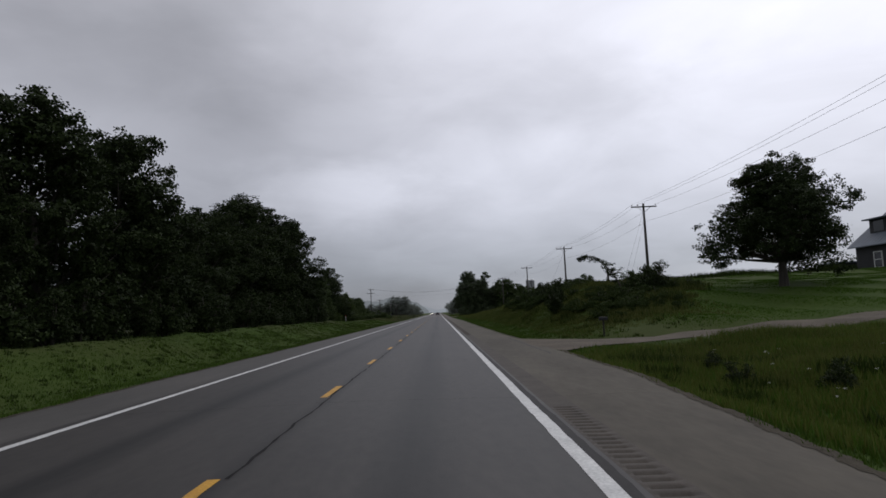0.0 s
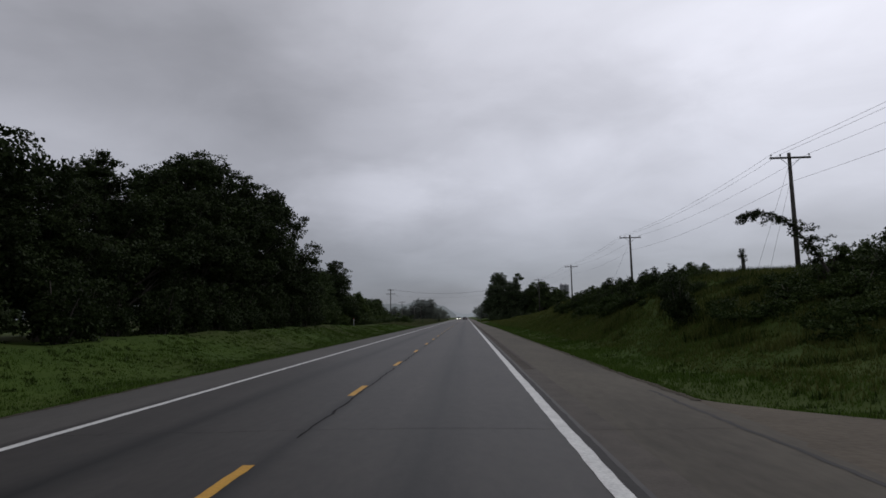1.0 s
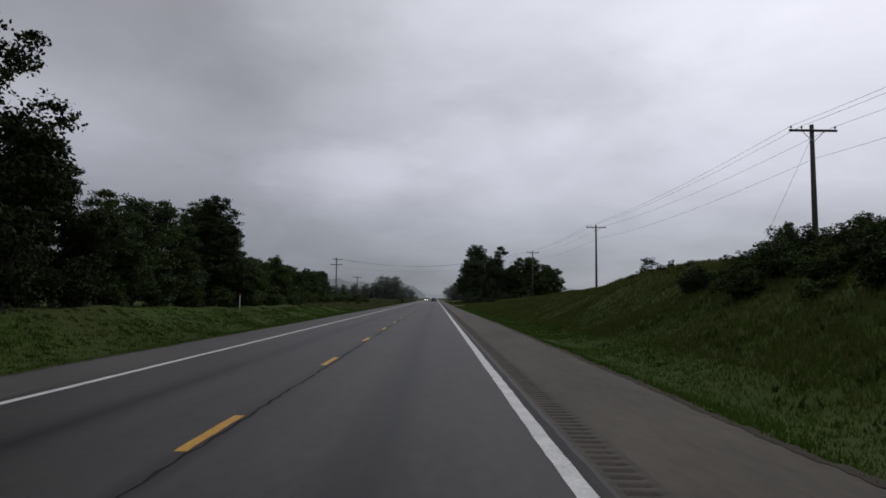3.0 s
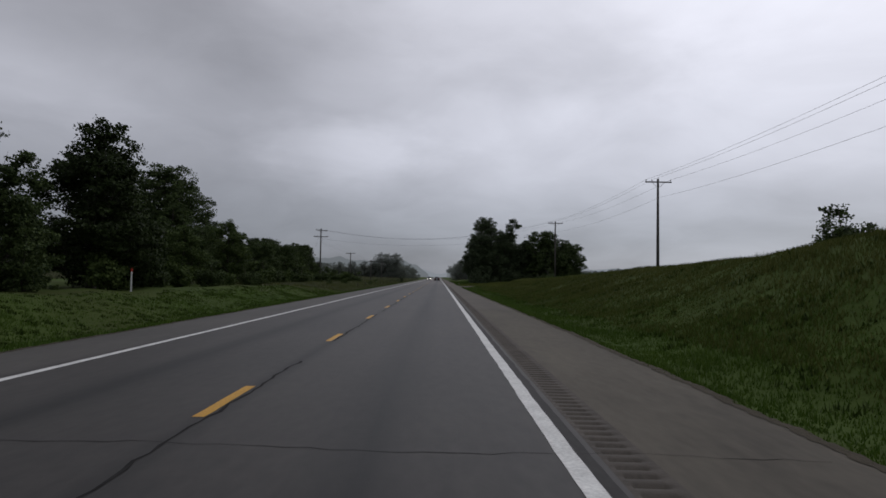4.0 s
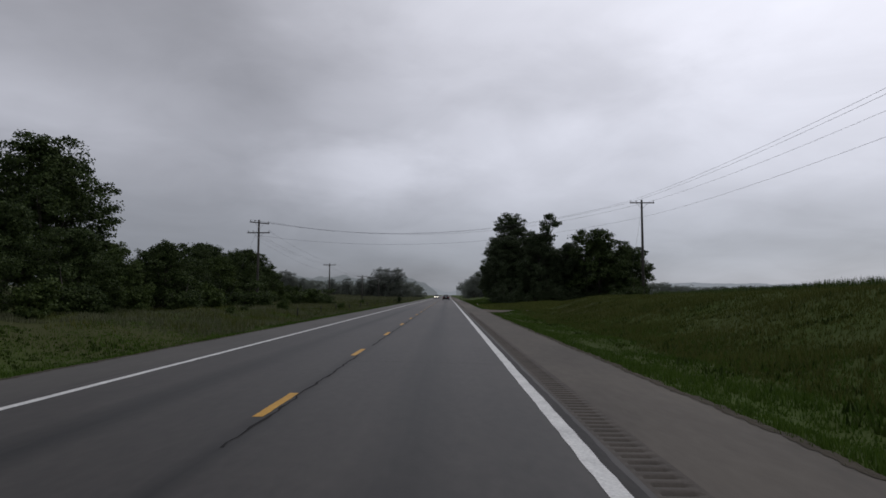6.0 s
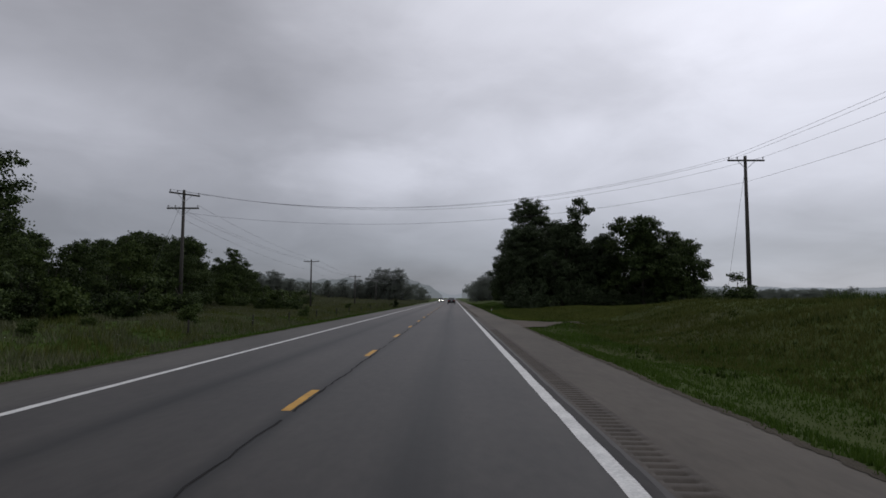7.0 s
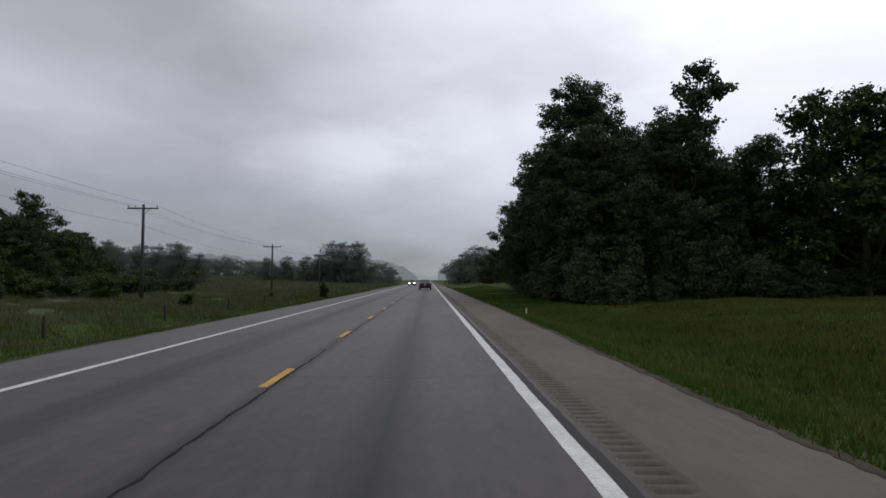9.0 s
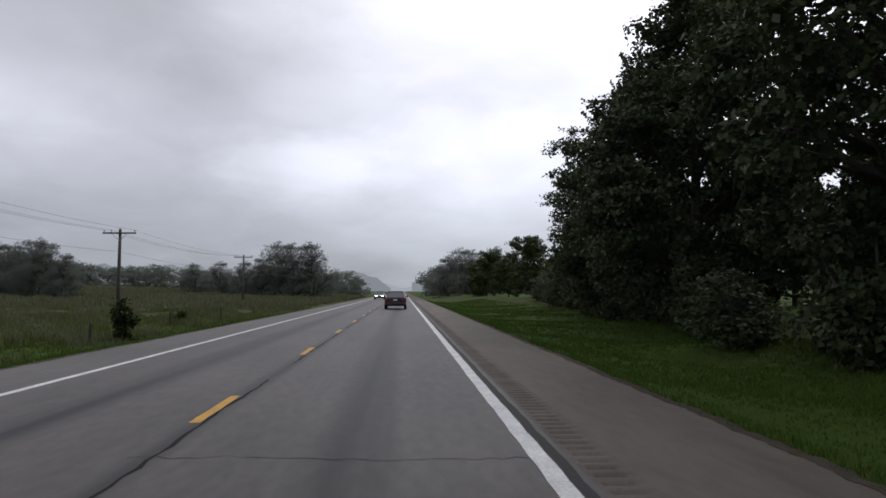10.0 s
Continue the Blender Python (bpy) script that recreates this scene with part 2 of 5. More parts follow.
M = {
    "asphalt": road_material(),
    "shoulder": material("pale_shoulder_asphalt", (0.053, 0.047, 0.039), (0.112, 0.099, 0.080), 0.5, 0.9, 0.006, spec=0.25, stretch=(1, 0.3, 1)),
    "shoulder_mid": rain_veil_ahead(material("browngrey_shoulder_asphalt", (0.048, 0.041, 0.0345), (0.098, 0.084, 0.070), 0.5, 0.80, 0.004, spec=0.27, stretch=(1, 0.3, 1)), 1.35),
    "shoulder_grey": rain_veil_ahead(material("grey_shoulder_asphalt", (0.040, 0.0375, 0.035), (0.080, 0.074, 0.068), 0.5, 0.70, 0.004, spec=0.30, stretch=(1, 0.3, 1)), 1.5),
    "rumble": rain_veil_ahead(material("milled_asphalt", (0.046, 0.040, 0.035), (0.088, 0.076, 0.065), 2.0, 0.85, 0.004, spec=0.25), 1.5),
    "white_paint": material("worn_white_paint", (0.36, 0.36, 0.36), (0.74, 0.74, 0.72), 2.2, 0.6, 0.002, mottle=0.55),
    "yellow_paint": material("worn_yellow_paint", (0.30, 0.15, 0.02), (0.62, 0.34, 0.035), 2.5, 0.6, 0.002, mottle=0.55),
    "tar": material("crack_tar", (0.013, 0.0125, 0.0125), (0.028, 0.027, 0.027), 3, 0.9, spec=0.1),
    "joint": material("dark_joint_asphalt", (0.016, 0.015, 0.015), (0.036, 0.033, 0.032), 1.2, 0.75, 0.003, spec=0.25, stretch=(1, 0.3, 1)),
    "ground": turf_material(),
    "dirt": material("roadside_dirt", (0.034, 0.030, 0.022), (0.085, 0.073, 0.056), 3.0, 0.95, 0.02, spec=0.1, mottle=0.6),
    "damp_gravel": material("dark_damp_gravel", (0.050, 0.040, 0.031), (0.100, 0.080, 0.062), 0.8, 0.9, 0.015, spec=0.25, mottle=0.5),
    "gravel": material("damp_gravel", (0.058, 0.048, 0.037), (0.125, 0.104, 0.080), 0.6, 0.9, 0.02, spec=0.2),
    "grass": material("grass_blades", (0.032, 0.066, 0.007), (0.072, 0.118, 0.018), 0.12, 0.7, spec=0.15, island=0.35, translucent=0.2),
    "weed": material("tall_weeds", (0.048, 0.068, 0.013), (0.108, 0.112, 0.034), 0.16, 0.8, spec=0.1, island=0.35, translucent=0.2),
    "rough_weed": material("rough_field_weeds", (0.062, 0.072, 0.036), (0.140, 0.146, 0.084), 0.10, 0.8, spec=0.1, island=0.4, translucent=0.2),
    "leaf_dark": material("oak_leaves", (0.011, 0.018, 0.006), (0.030, 0.045, 0.013), 0.25, 0.6, spec=0.08, island=0.38, translucent=0.18),
    "bramble": material("bramble_leaves", (0.016, 0.030, 0.008), (0.044, 0.064, 0.017), 0.3, 0.7, spec=0.06, island=0.4, translucent=0.2),
    # copse leaves lightened in colour to imitate mist and the rain veil
    "leaf_copse": material("copse_leaves", (0.026, 0.040, 0.018), (0.072, 0.098, 0.044), 0.25, 0.55, spec=0.18, island=0.45, translucent=0.2),
    "leaf_mid": material("maple_leaves", (0.021, 0.036, 0.011), (0.066, 0.092, 0.030), 0.25, 0.6, spec=0.1, island=0.55, translucent=0.2),
    "leaf_light": material("shrub_leaves", (0.028, 0.048, 0.012), (0.080, 0.110, 0.032), 0.3, 0.6, spec=0.1, island=0.55, translucent=0.22),
    "pale_grass": material("yellowing_meadow_grass", (0.058, 0.076, 0.013), (0.128, 0.142, 0.036), 0.10, 0.8, spec=0.1, island=0.4, translucent=0.2),
    "puddle": material("puddle_water", (0.05, 0.047, 0.043), (0.07, 0.066, 0.06), 2, 0.16, spec=0.4),
    "clump": material("dark_weed_clumps", (0.016, 0.029, 0.005), (0.044, 0.066, 0.014), 0.3, 0.8, spec=0.1, island=0.5, translucent=0.15),
    "dark_post": material("wet_dark_timber", (0.018, 0.016, 0.014), (0.045, 0.040, 0.035), 4.0, 0.85, 0.004, stretch=(5, 5, 0.4)),
    "bark": material("grey_bark", (0.03, 0.026, 0.022), (0.10, 0.088, 0.075), 2.0, 0.9, 0.02, stretch=(3, 3, 0.4)),
    "pole": material("weathered_pole_timber", (0.032, 0.029, 0.027), (0.085, 0.078, 0.070), 3.0, 0.85, 0.005, stretch=(6, 6, 0.3)),
    "wire": material("weathered_cable", (0.06, 0.06, 0.065), (0.12, 0.12, 0.125), 5, 0.5),
    "porcelain": material("insulator_porcelain", (0.16, 0.15, 0.15), (0.32, 0.31, 0.31), 9, 0.25),
    "galvanised": material("galvanised_steel", (0.30, 0.31, 0.33), (0.48, 0.49, 0.51), 4, 0.45, metal=0.8),
    "concrete": material("silo_concrete", (0.19, 0.195, 0.21), (0.28, 0.285, 0.30), 0.4, 0.85),
    "siding": material("dark_grey_siding", (0.018, 0.018, 0.020), (0.040, 0.040, 0.044), 1.2, 0.7),
    "roof": material("blue_grey_metal_roof", (0.10, 0.118, 0.145), (0.16, 0.182, 0.215), 0.8, 0.5, spec=0.35),
    "trim": material("white_trim", (0.55, 0.55, 0.54), (0.75, 0.75, 0.73), 3, 0.5),
    "pane": material("window_pane", (0.01, 0.012, 0.015), (0.02, 0.022, 0.026), 2, 0.06, spec=0.7),
    "car_red": material("dark_car_paint", (0.016, 0.010, 0.012), (0.022, 0.014, 0.016), 2, 0.18, spec=0.6),
    "car_grey": material("silver_car_paint", (0.20, 0.21, 0.22), (0.26, 0.27, 0.28), 2, 0.2, spec=0.6, metal=0.5),
    "rubber": material("tyre_rubber", (0.012, 0.012, 0.012), (0.028, 0.028, 0.028), 6, 0.8),
    "tail": material("tail_lamp_plastic", (0.16, 0.008, 0.008), (0.24, 0.014, 0.012), 6, 0.2),
    "plate": material("pale_plate", (0.5, 0.5, 0.5), (0.62, 0.62, 0.62), 6, 0.5),
    "headlamp": glow("lit_headlamp", (1.0, 0.93, 0.78), 9.0),
    "post_white": material("white_marker_post", (0.5, 0.5, 0.5), (0.7, 0.7, 0.7), 4, 0.6),
    "post_red": material("red_marker_cap", (0.35, 0.03, 0.02), (0.5, 0.05, 0.03), 4, 0.5),
    "mailbox": material("dark_mailbox_paint", (0.010, 0.011, 0.013), (0.024, 0.025, 0.028), 6, 0.6, spec=0.2),
    "petal": material("white_petals", (0.45, 0.45, 0.40), (0.70, 0.70, 0.64), 4, 0.7, island=0.5),
    # leaf_far and far_leaf: haze painted in as pale, partly see-through leaf colour
    "leaf_far": material("haze_paled_tree_leaves", (0.085, 0.098, 0.082), (0.140, 0.156, 0.130), 0.1, 0.7, spec=0.12, island=0.3, translucent=0.3, thin=0.6),
    "lawn": material("lawn_grass", (0.034, 0.080, 0.007), (0.070, 0.130, 0.015), 0.2, 0.7, spec=0.15, island=0.3, translucent=0.2),
    "far_leaf": material("haze_paled_far_leaves", (0.105, 0.12, 0.100), (0.150, 0.168, 0.140), 0.1, 0.8, spec=0.05, island=0.2, translucent=0.3, thin=0.46),
}


# ---- mesh helpers ----
def mesh_object(name, data, mat, parent=None, label=""):
    ob = new(name, data)
    if mat:
        data.materials.append(mat)
    ob.parent = parent
    return tagged(ob, label) if label else ob


def part(name, bm, mat, parent=None, label="", smooth=False):
    """Links a bmesh as one mesh object."""
    data = bpy.data.meshes.new(name)
    bm.to_mesh(data)
    bm.free()
    if smooth:
        data.polygons.foreach_set("use_smooth", [True] * len(data.polygons))
    return mesh_object(name, data, mat, parent, label)


def from_arrays(name, verts, faces, mat, parent=None, label=""):
    data = bpy.data.meshes.new(name)
    verts, faces = np.asarray(verts, dtype=np.float32), np.asarray(faces, dtype=np.int32)
    nf, k = faces.shape
    data.vertices.add(len(verts))
    data.vertices.foreach_set("co", verts.ravel())
    data.loops.add(nf * k)
    data.loops.foreach_set("vertex_index", faces.ravel())
    data.polygons.add(nf)
    data.polygons.foreach_set("loop_start", np.arange(0, nf * k, k, dtype=np.int32))
    data.update(calc_edges=True)
    data.validate()
    return mesh_object(name, data, mat, parent, label)


def add_box(bm, x0, x1, y0, y1, z0, z1, bevel=0.0):
    v = [bm.verts.new(c) for c in ((x0, y0, z0), (x1, y0, z0), (x1, y1, z0), (x0, y1, z0), (x0, y0, z1), (x1, y0, z1), (x1, y1, z1), (x0, y1, z1))]
    f = [bm.faces.new([v[i] for i in q]) for q in ((3, 2, 1, 0), (4, 5, 6, 7), (0, 1, 5, 4), (1, 2, 6, 5), (2, 3, 7, 6), (3, 0, 4, 7))]
    if bevel:
        es = list({e for q in f for e in q.edges})
        bmesh.ops.bevel(bm, geom=es, offset=bevel, segments=2, affect="EDGES", profile=0.5)
    return bm


def box(*a, bevel=0.0):
    return add_box(bmesh.new(), *a, bevel=bevel)


def tube(bm, pts, radii, sides=8, cap=True):
    """A tapered tube along points."""
    rings = []
    for i, (p, r) in enumerate(zip(pts, radii)):
        a, b = Vector(pts[max(i - 1, 0)]), Vector(pts[min(i + 1, len(pts) - 1)])
        q = (b - a).to_track_quat("Z", "Y")
        rings.append([bm.verts.new(Vector(p) + q @ Vector((r * math.cos(2 * math.pi * k / sides), r * math.sin(2 * math.pi * k / sides), 0))) for k in range(sides)])
    for a, b in zip(rings, rings[1:]):
        for k in range(sides):
            bm.faces.new((a[k], a[(k + 1) % sides], b[(k + 1) % sides], b[k]))
    if cap:
        bm.faces.new(rings[0][::-1])
        bm.faces.new(rings[-1])
    return bm


def smooth01(a, b, v):
    t = np.clip((np.asarray(v, dtype=float) - a) / (b - a), 0, 1)
    return t * t * (3 - 2 * t)


# ---- the lie of the land ----
EDGE_L, EDGE_R = -5.7, 6.05                            # outer edges of the paved shoulders


def edge_r(y):
    """The right shoulder narrows a little on the middle stretch."""
    return np.interp(y, [-4, 0, 8, 14, 30, 60, 100, 130, 165, 190, 210, 230, 400], [5.9, 5.98, 6.6, 6.6, 6.3, 6.2, 6.25, 6.0, 5.78, 5.9, 5.88, 6.05, 6.05])


BANK_Y = [-200, -20, 24, 30, 36, 43, 50, 96, 108, 126, 146, 165, 186, 205, 230, 320, 3000]
BANK_H = [0.3, 0.25, 0.05, 0.9, 1.9, 2.6, 3.4, 3.3, 2.4, 2.2, 1.68, 1.45, 1.2, 0.5, 0.2, 0.3, 0.3]


def wobble(x, y):
    return 0.10 * np.sin(x * 0.53 + y * 0.21) * np.sin(y * 0.37 - x * 0.11) + 0.06 * np.sin(y * 0.9 + x * 1.3)


def land(x, y):
    """Height of the ground."""
    x, y = np.asarray(x, dtype=float), np.asarray(y, dtype=float)
    h = np.interp(y, BANK_Y, BANK_H)
    start = np.interp(y, [0, 18, 30, 34, 100, 130, 180, 210], [7.2, 7.2, 7.2, 7.6, 7.6, 8.5, 9.0, 9.0])
    right = -0.12 - 0.25 * smooth01(6.05, 7.6, x) + (h + 0.37) * smooth01(start, start + 8.6, x) + np.interp(y, [0, 25, 45, 55], [0.055, 0.055, 0.012, 0.012]) * np.clip(x - 15, 0, 60)
    knoll = np.interp(y, [-100, 95, 115, 180, 230, 3000], [0.75, 0.75, 0.35, 0.15, -0.25, -0.2])
    left = -0.12 - 0.32 * smooth01(5.8, 8.0, -x) + (knoll + 0.44) * smooth01(8.5, 15.0, -x) + 0.042 * np.clip(-x - 12, 0, 150) * smooth01(225, 450, y)
    for y_mid, half, reach in ((22.0, 5.2, 12.0), (187.5, 6.5, 12.0)):   # filled beds under the drives
        w = np.exp(-((y - y_mid) / half) ** 6) * (1 - smooth01(reach, reach + 3, x))
        right = right + w * (np.clip(right, -0.14, 0.0 if y_mid > 100 else 9.0) - right)
    side = np.where(x > 0, right, left)
    off = np.where(x > 0, x - edge_r(y), EDGE_L - x)
    z = np.where(off > 0, side + wobble(x, y) * np.clip(off / 2.5, 0, 1) * np.clip(1.3 - off / 200, 0, 1), -0.16)
    return z


def road_z(x):
    return -0.0135 * np.abs(np.asarray(x, dtype=float))


def grid_mesh(name, xs, ys, zf, mat, label="", parent=None):
    X, Y = np.meshgrid(xs, ys)
    V = np.stack([X, Y, zf(X, Y)], -1).reshape(-1, 3)
    nx, ny = len(xs), len(ys)
    i = (np.arange(ny - 1)[:, None] * nx + np.arange(nx - 1)[None, :]).ravel()
    ob = from_arrays(name, V, np.stack([i, i + 1, i + nx + 1, i + nx], -1), mat, parent, label)
    ob.data.polygons.foreach_set("use_smooth", [True] * len(ob.data.polygons))
    return ob


near = np.concatenate([[5.7, 5.9], np.arange(6.05, 26.01, 0.55)])
wide = np.array([28, 31, 35, 40, 47, 56, 68, 85, 110, 150, 220, 340, 560, 900, 1500, 2400])
xs = np.concatenate([-wide[::-1], -near[2:][::-1] + 0.35, [0.0], near, wide])
ys = np.concatenate([[-400, -250, -150, -90, -55], np.arange(-30, 330, 1.0), np.geomspace(331, 3400, 40)])
ground = grid_mesh("ground", xs, ys, land, M["ground"])
tagged(ground, "green grassy roadside land rising in banks beside the road", "ground", kind="structure")

# ---- road ----
Y0, Y1 = -60.0, 1500.0
road_ys = np.concatenate([np.arange(Y0, 330, 3.0), np.geomspace(330, Y1, 40)])


def ragged(edge, amount):
    return lambda y: (edge(y) if callable(edge) else edge) + amount * (np.sin(y * 0.9) * 0.3 + np.sin(y * 2.7 + 1) * 0.25 + np.sin(y * 7.1) * 0.25 + np.sin(y * 17.3 + np.sin(y * 3)) * 0.25 + np.sin(y * 31.7) * 0.15)


def strip(name, xa, xb, ya, yb, lift, mat, parent, label="", step=0.5, cols=2, dip=0):
    """A band along the road between the edges xa(y) and xb(y), lying on its camber."""
    yy = np.linspace(ya, yb, max(2, int((yb - ya) / step) + 1))
    f = np.linspace(0, 1, cols)
    X = xa(yy)[:, None] * (1 - f) + xb(yy)[:, None] * f
    Z = road_z(X) + lift
    if dip:
        Z[:, dip] -= 0.08
    V = np.stack([X, np.repeat(yy[:, None], cols, 1), Z], -1).reshape(-1, 3)
    i = (np.arange(len(yy) - 1)[:, None] * cols + np.arange(cols - 1)[None, :]).ravel()
    return from_arrays(name, V, np.stack([i, i + 1, i + cols + 1, i + cols], -1), mat, parent, label)


road = new("road")
tagged(road, "wet two-lane asphalt highway with paved shoulders and worn markings", "road", kind="structure")
surface = grid_mesh("road_surface", np.array([-3.9, -2.7, -1.8, -0.9, 0, 0.9, 1.8, 2.7, 3.86]), road_ys, lambda x, y: road_z(x), M["asphalt"], parent=road)
strip("shoulder", lambda y: np.full_like(y, 4.30), ragged(edge_r, 0.10), Y0, 112, 0.0, M["shoulder"], road, "pale tan worn shoulder asphalt")
strip("shoulder", lambda y: np.full_like(y, 4.30), ragged(edge_r, 0.10), 112, 340, 0.0, M["shoulder_mid"], road, "brown-grey worn shoulder asphalt")
strip("shoulder", ragged(EDGE_L, 0.10), lambda y: np.full_like(y, -3.9), Y0, 340, 0.0, M["shoulder_grey"], road, "grey worn shoulder asphalt")
strip("shoulder", lambda y: np.full_like(y, 3.86), lambda y: np.full_like(y, EDGE_R), 340, Y1, 0.0, M["shoulder"], road, step=40)
strip("shoulder", lambda y: np.full_like(y, EDGE_L), lambda y: np.full_like(y, -3.9), 340, Y1, 0.0, M["shoulder_grey"], road, step=40)
# milled rumble strip, broken off at the drive mouths
gy, gz = [], []
y = Y0
while y < 340:
    cut = not (3.6 < y < 34 or 178 < y < 197)
    for d, z in ((0.0, 0.0), (0.05, 0.0), (0.065, -0.026), (0.10, -0.034), (0.135, -0.026), (0.155, 0.0)):
        gy.append(y + d)
        gz.append(z if cut else 0.0)
    y += 0.22
gy, gz = np.array(gy), np.array(gz)
V = np.stack([np.stack([np.full_like(gy, x), gy, gz * g + road_z(x)], -1) for x, g in ((3.86, 0), (3.91, 0), (3.94, 1), (4.18, 1), (4.21, 0), (4.30, 0))], 1).reshape(-1, 3)
i = (np.arange(len(gy) - 1)[:, None] * 6 + np.arange(5)[None, :]).ravel()
tagged(from_arrays("rumble_strip", V, np.stack([i, i + 1, i + 7, i + 6], -1), M["rumble"], road, "rumble strip of milled grooves"), kind="stuff")
# crumbled dirt along the outer edges of the shoulders
for ya, yb in ((Y0, 17.2), (27.4, 181.0), (194.5, 300)):
    strip("shoulder_edge", ragged(lambda y: edge_r(y) - 0.05, 0.07), ragged(lambda y: edge_r(y) + 0.24, 0.12), ya, yb, 0.006, M["dirt"], road, "crumbled brown dirt at the shoulder's edge", 0.08, 3, -1)
strip("tar_seam", ragged(EDGE_R - 0.10, 0.05), ragged(EDGE_R - 0.02, 0.04), 15.5, 29.0, 0.004, M["joint"], road, "dark seam across the drive's mouth", 0.2)
strip("shoulder_edge", ragged(EDGE_L - 0.22, 0.10), ragged(EDGE_L + 0.05, 0.07), Y0, 300, 0.006, M["dirt"], road, "crumbled brown dirt at the shoulder's edge", 0.08, 3, -3)
# painted lines
strip("edge_line", ragged(3.50, 0.012), ragged(3.68, 0.012), Y0, 340, 0.004, M["white_paint"], road, "solid white edge line", 0.25)
strip("edge_line", ragged(-3.67, 0.012), ragged(-3.51, 0.012), Y0, 340, 0.004, M["white_paint"], road, "solid white edge line", 0.25)
strip("edge_line", lambda y: 3.50 + 0 * y, lambda y: 3.68 + 0 * y, 340, Y1, 0.01, M["white_paint"], road, step=40)
strip("edge_line", lambda y: -3.67 + 0 * y, lambda y: -3.51 + 0 * y, 340, Y1, 0.01, M["white_paint"], road, step=40)
strip("tar_joint", ragged(3.69, 0.012), ragged(3.80, 0.02), Y0, 340, 0.003, M["joint"], road, "dark tarry joint beside the edge line", 0.3)
PERIOD, DASH = 7.517, 1.80
for k in range(-6, 60):
    strip("centre_dash", ragged(-0.065, 0.012), ragged(0.065, 0.012), k * PERIOD - DASH, k * PERIOD, 0.004, M["yellow_paint"], road, step=0.15)

# tar-sealed cracks: the centre seam and the joints across the lanes
crack_rng = np.random.default_rng(77)


def crack(points, width):
    pts = np.array(points)
    d = np.gradient(pts, axis=0)
    nrm = np.stack([-d[:, 1], d[:, 0]], -1) / np.linalg.norm(d, axis=1)[:, None]
    w = (width * (0.5 + crack_rng.random(len(pts))))[:, None]
    a, b = pts - nrm * w, pts + nrm * w
    V = np.stack([a, b], 1).reshape(-1, 2)
    V = np.concatenate([V, (road_z(V[:, 0]) + 0.003)[:, None]], 1)
    i = np.arange(len(pts) - 1) * 2
    from_arrays("crack_seal", V, np.stack([i, i + 1, i + 3, i + 2], -1)[:, ::-1], M["tar"], road)


for y0 in range(-12, 312, 12):
    yy = np.linspace(y0, y0 + crack_rng.uniform(8, 12), 40)
    crack(np.stack([0.11 + 0.012 * np.sin(yy * 1.7) + 0.014 * crack_rng.normal(size=40), yy], -1), 0.017)
    yc = y0 + crack_rng.uniform(0, 10)
    xx = np.linspace(-3.8, 5.9, 50) if crack_rng.random() > 0.4 else np.linspace(-0.1, 3.5, 30)
    crack(np.stack([xx, yc + 0.06 * np.sin(xx * 1.3 + y0) + 0.03 * crack_rng.normal(size=len(xx))], -1), 0.005)


# ---- trees and shrubs ----
def leaf_cloud(rng, centres, radii, n, size, boughs=11):
    """Verts and faces of n small leaves, in flat sprays gathered on boughs through the given lobes; the leaves lie towards the light."""
    centres, radii = np.asarray(centres, dtype=float), np.asarray(radii, dtype=float)
    weight = (radii.prod(1)) ** 0.70
    per_spray = 16
    sprays = max(n // per_spray, 1)
    which = rng.choice(len(centres), sprays, p=weight / weight.sum())
    d = rng.normal(size=(len(centres), boughs, 3))
    d /= np.linalg.norm(d, axis=2)[..., None]
    reach = 0.45 + 0.42 * rng.random((len(centres), boughs, 1))
    tips = d * reach                                    # where the boughs of each lobe end, in shares of its radii
    pick = rng.integers(0, boughs, sprays)
    off = tips[which, pick] + np.clip(rng.normal(size=(sprays, 3)), -1.5, 1.5) * (0.19, 0.19, 0.15)
    loose = rng.random(sprays) < 0.28
    e = rng.normal(size=(sprays, 3))
    e /= np.linalg.norm(e, axis=1)[:, None]
    off[loose] = (e * (0.30 + 0.70 * rng.random(sprays)[:, None] ** 0.55))[loose]
    mid = centres[which] + off * radii[which]
    out = off / (np.linalg.norm(off, axis=1)[:, None] + 1e-6)
    out, mid = np.repeat(out, per_spray, 0), np.repeat(mid, per_spray, 0)
    spread = size * 1.15
    pos = mid + np.clip(rng.normal(size=mid.shape), -1.6, 1.6) * (spread, spread, spread * 0.55)
    m = len(pos)
    face = rng.normal(size=(m, 3)) * 0.62 + out * 0.55 + (0, 0, 0.45)
    a = np.cross(face, rng.normal(size=(m, 3)))
    a /= np.linalg.norm(a, axis=1)[:, None]
    b = np.cross(a, face)
    b /= np.linalg.norm(b, axis=1)[:, None]
    s = size * (0.65 + 0.7 * rng.random(m))[:, None]
    V = np.stack([pos - a * s * 0.55, pos + b * s * 0.40 - a * s * 0.05, pos + a * s * 0.62, pos - b * s * 0.40 - a * s * 0.05], 1).reshape(-1, 3)
    return V, np.arange(m * 4).reshape(-1, 4)


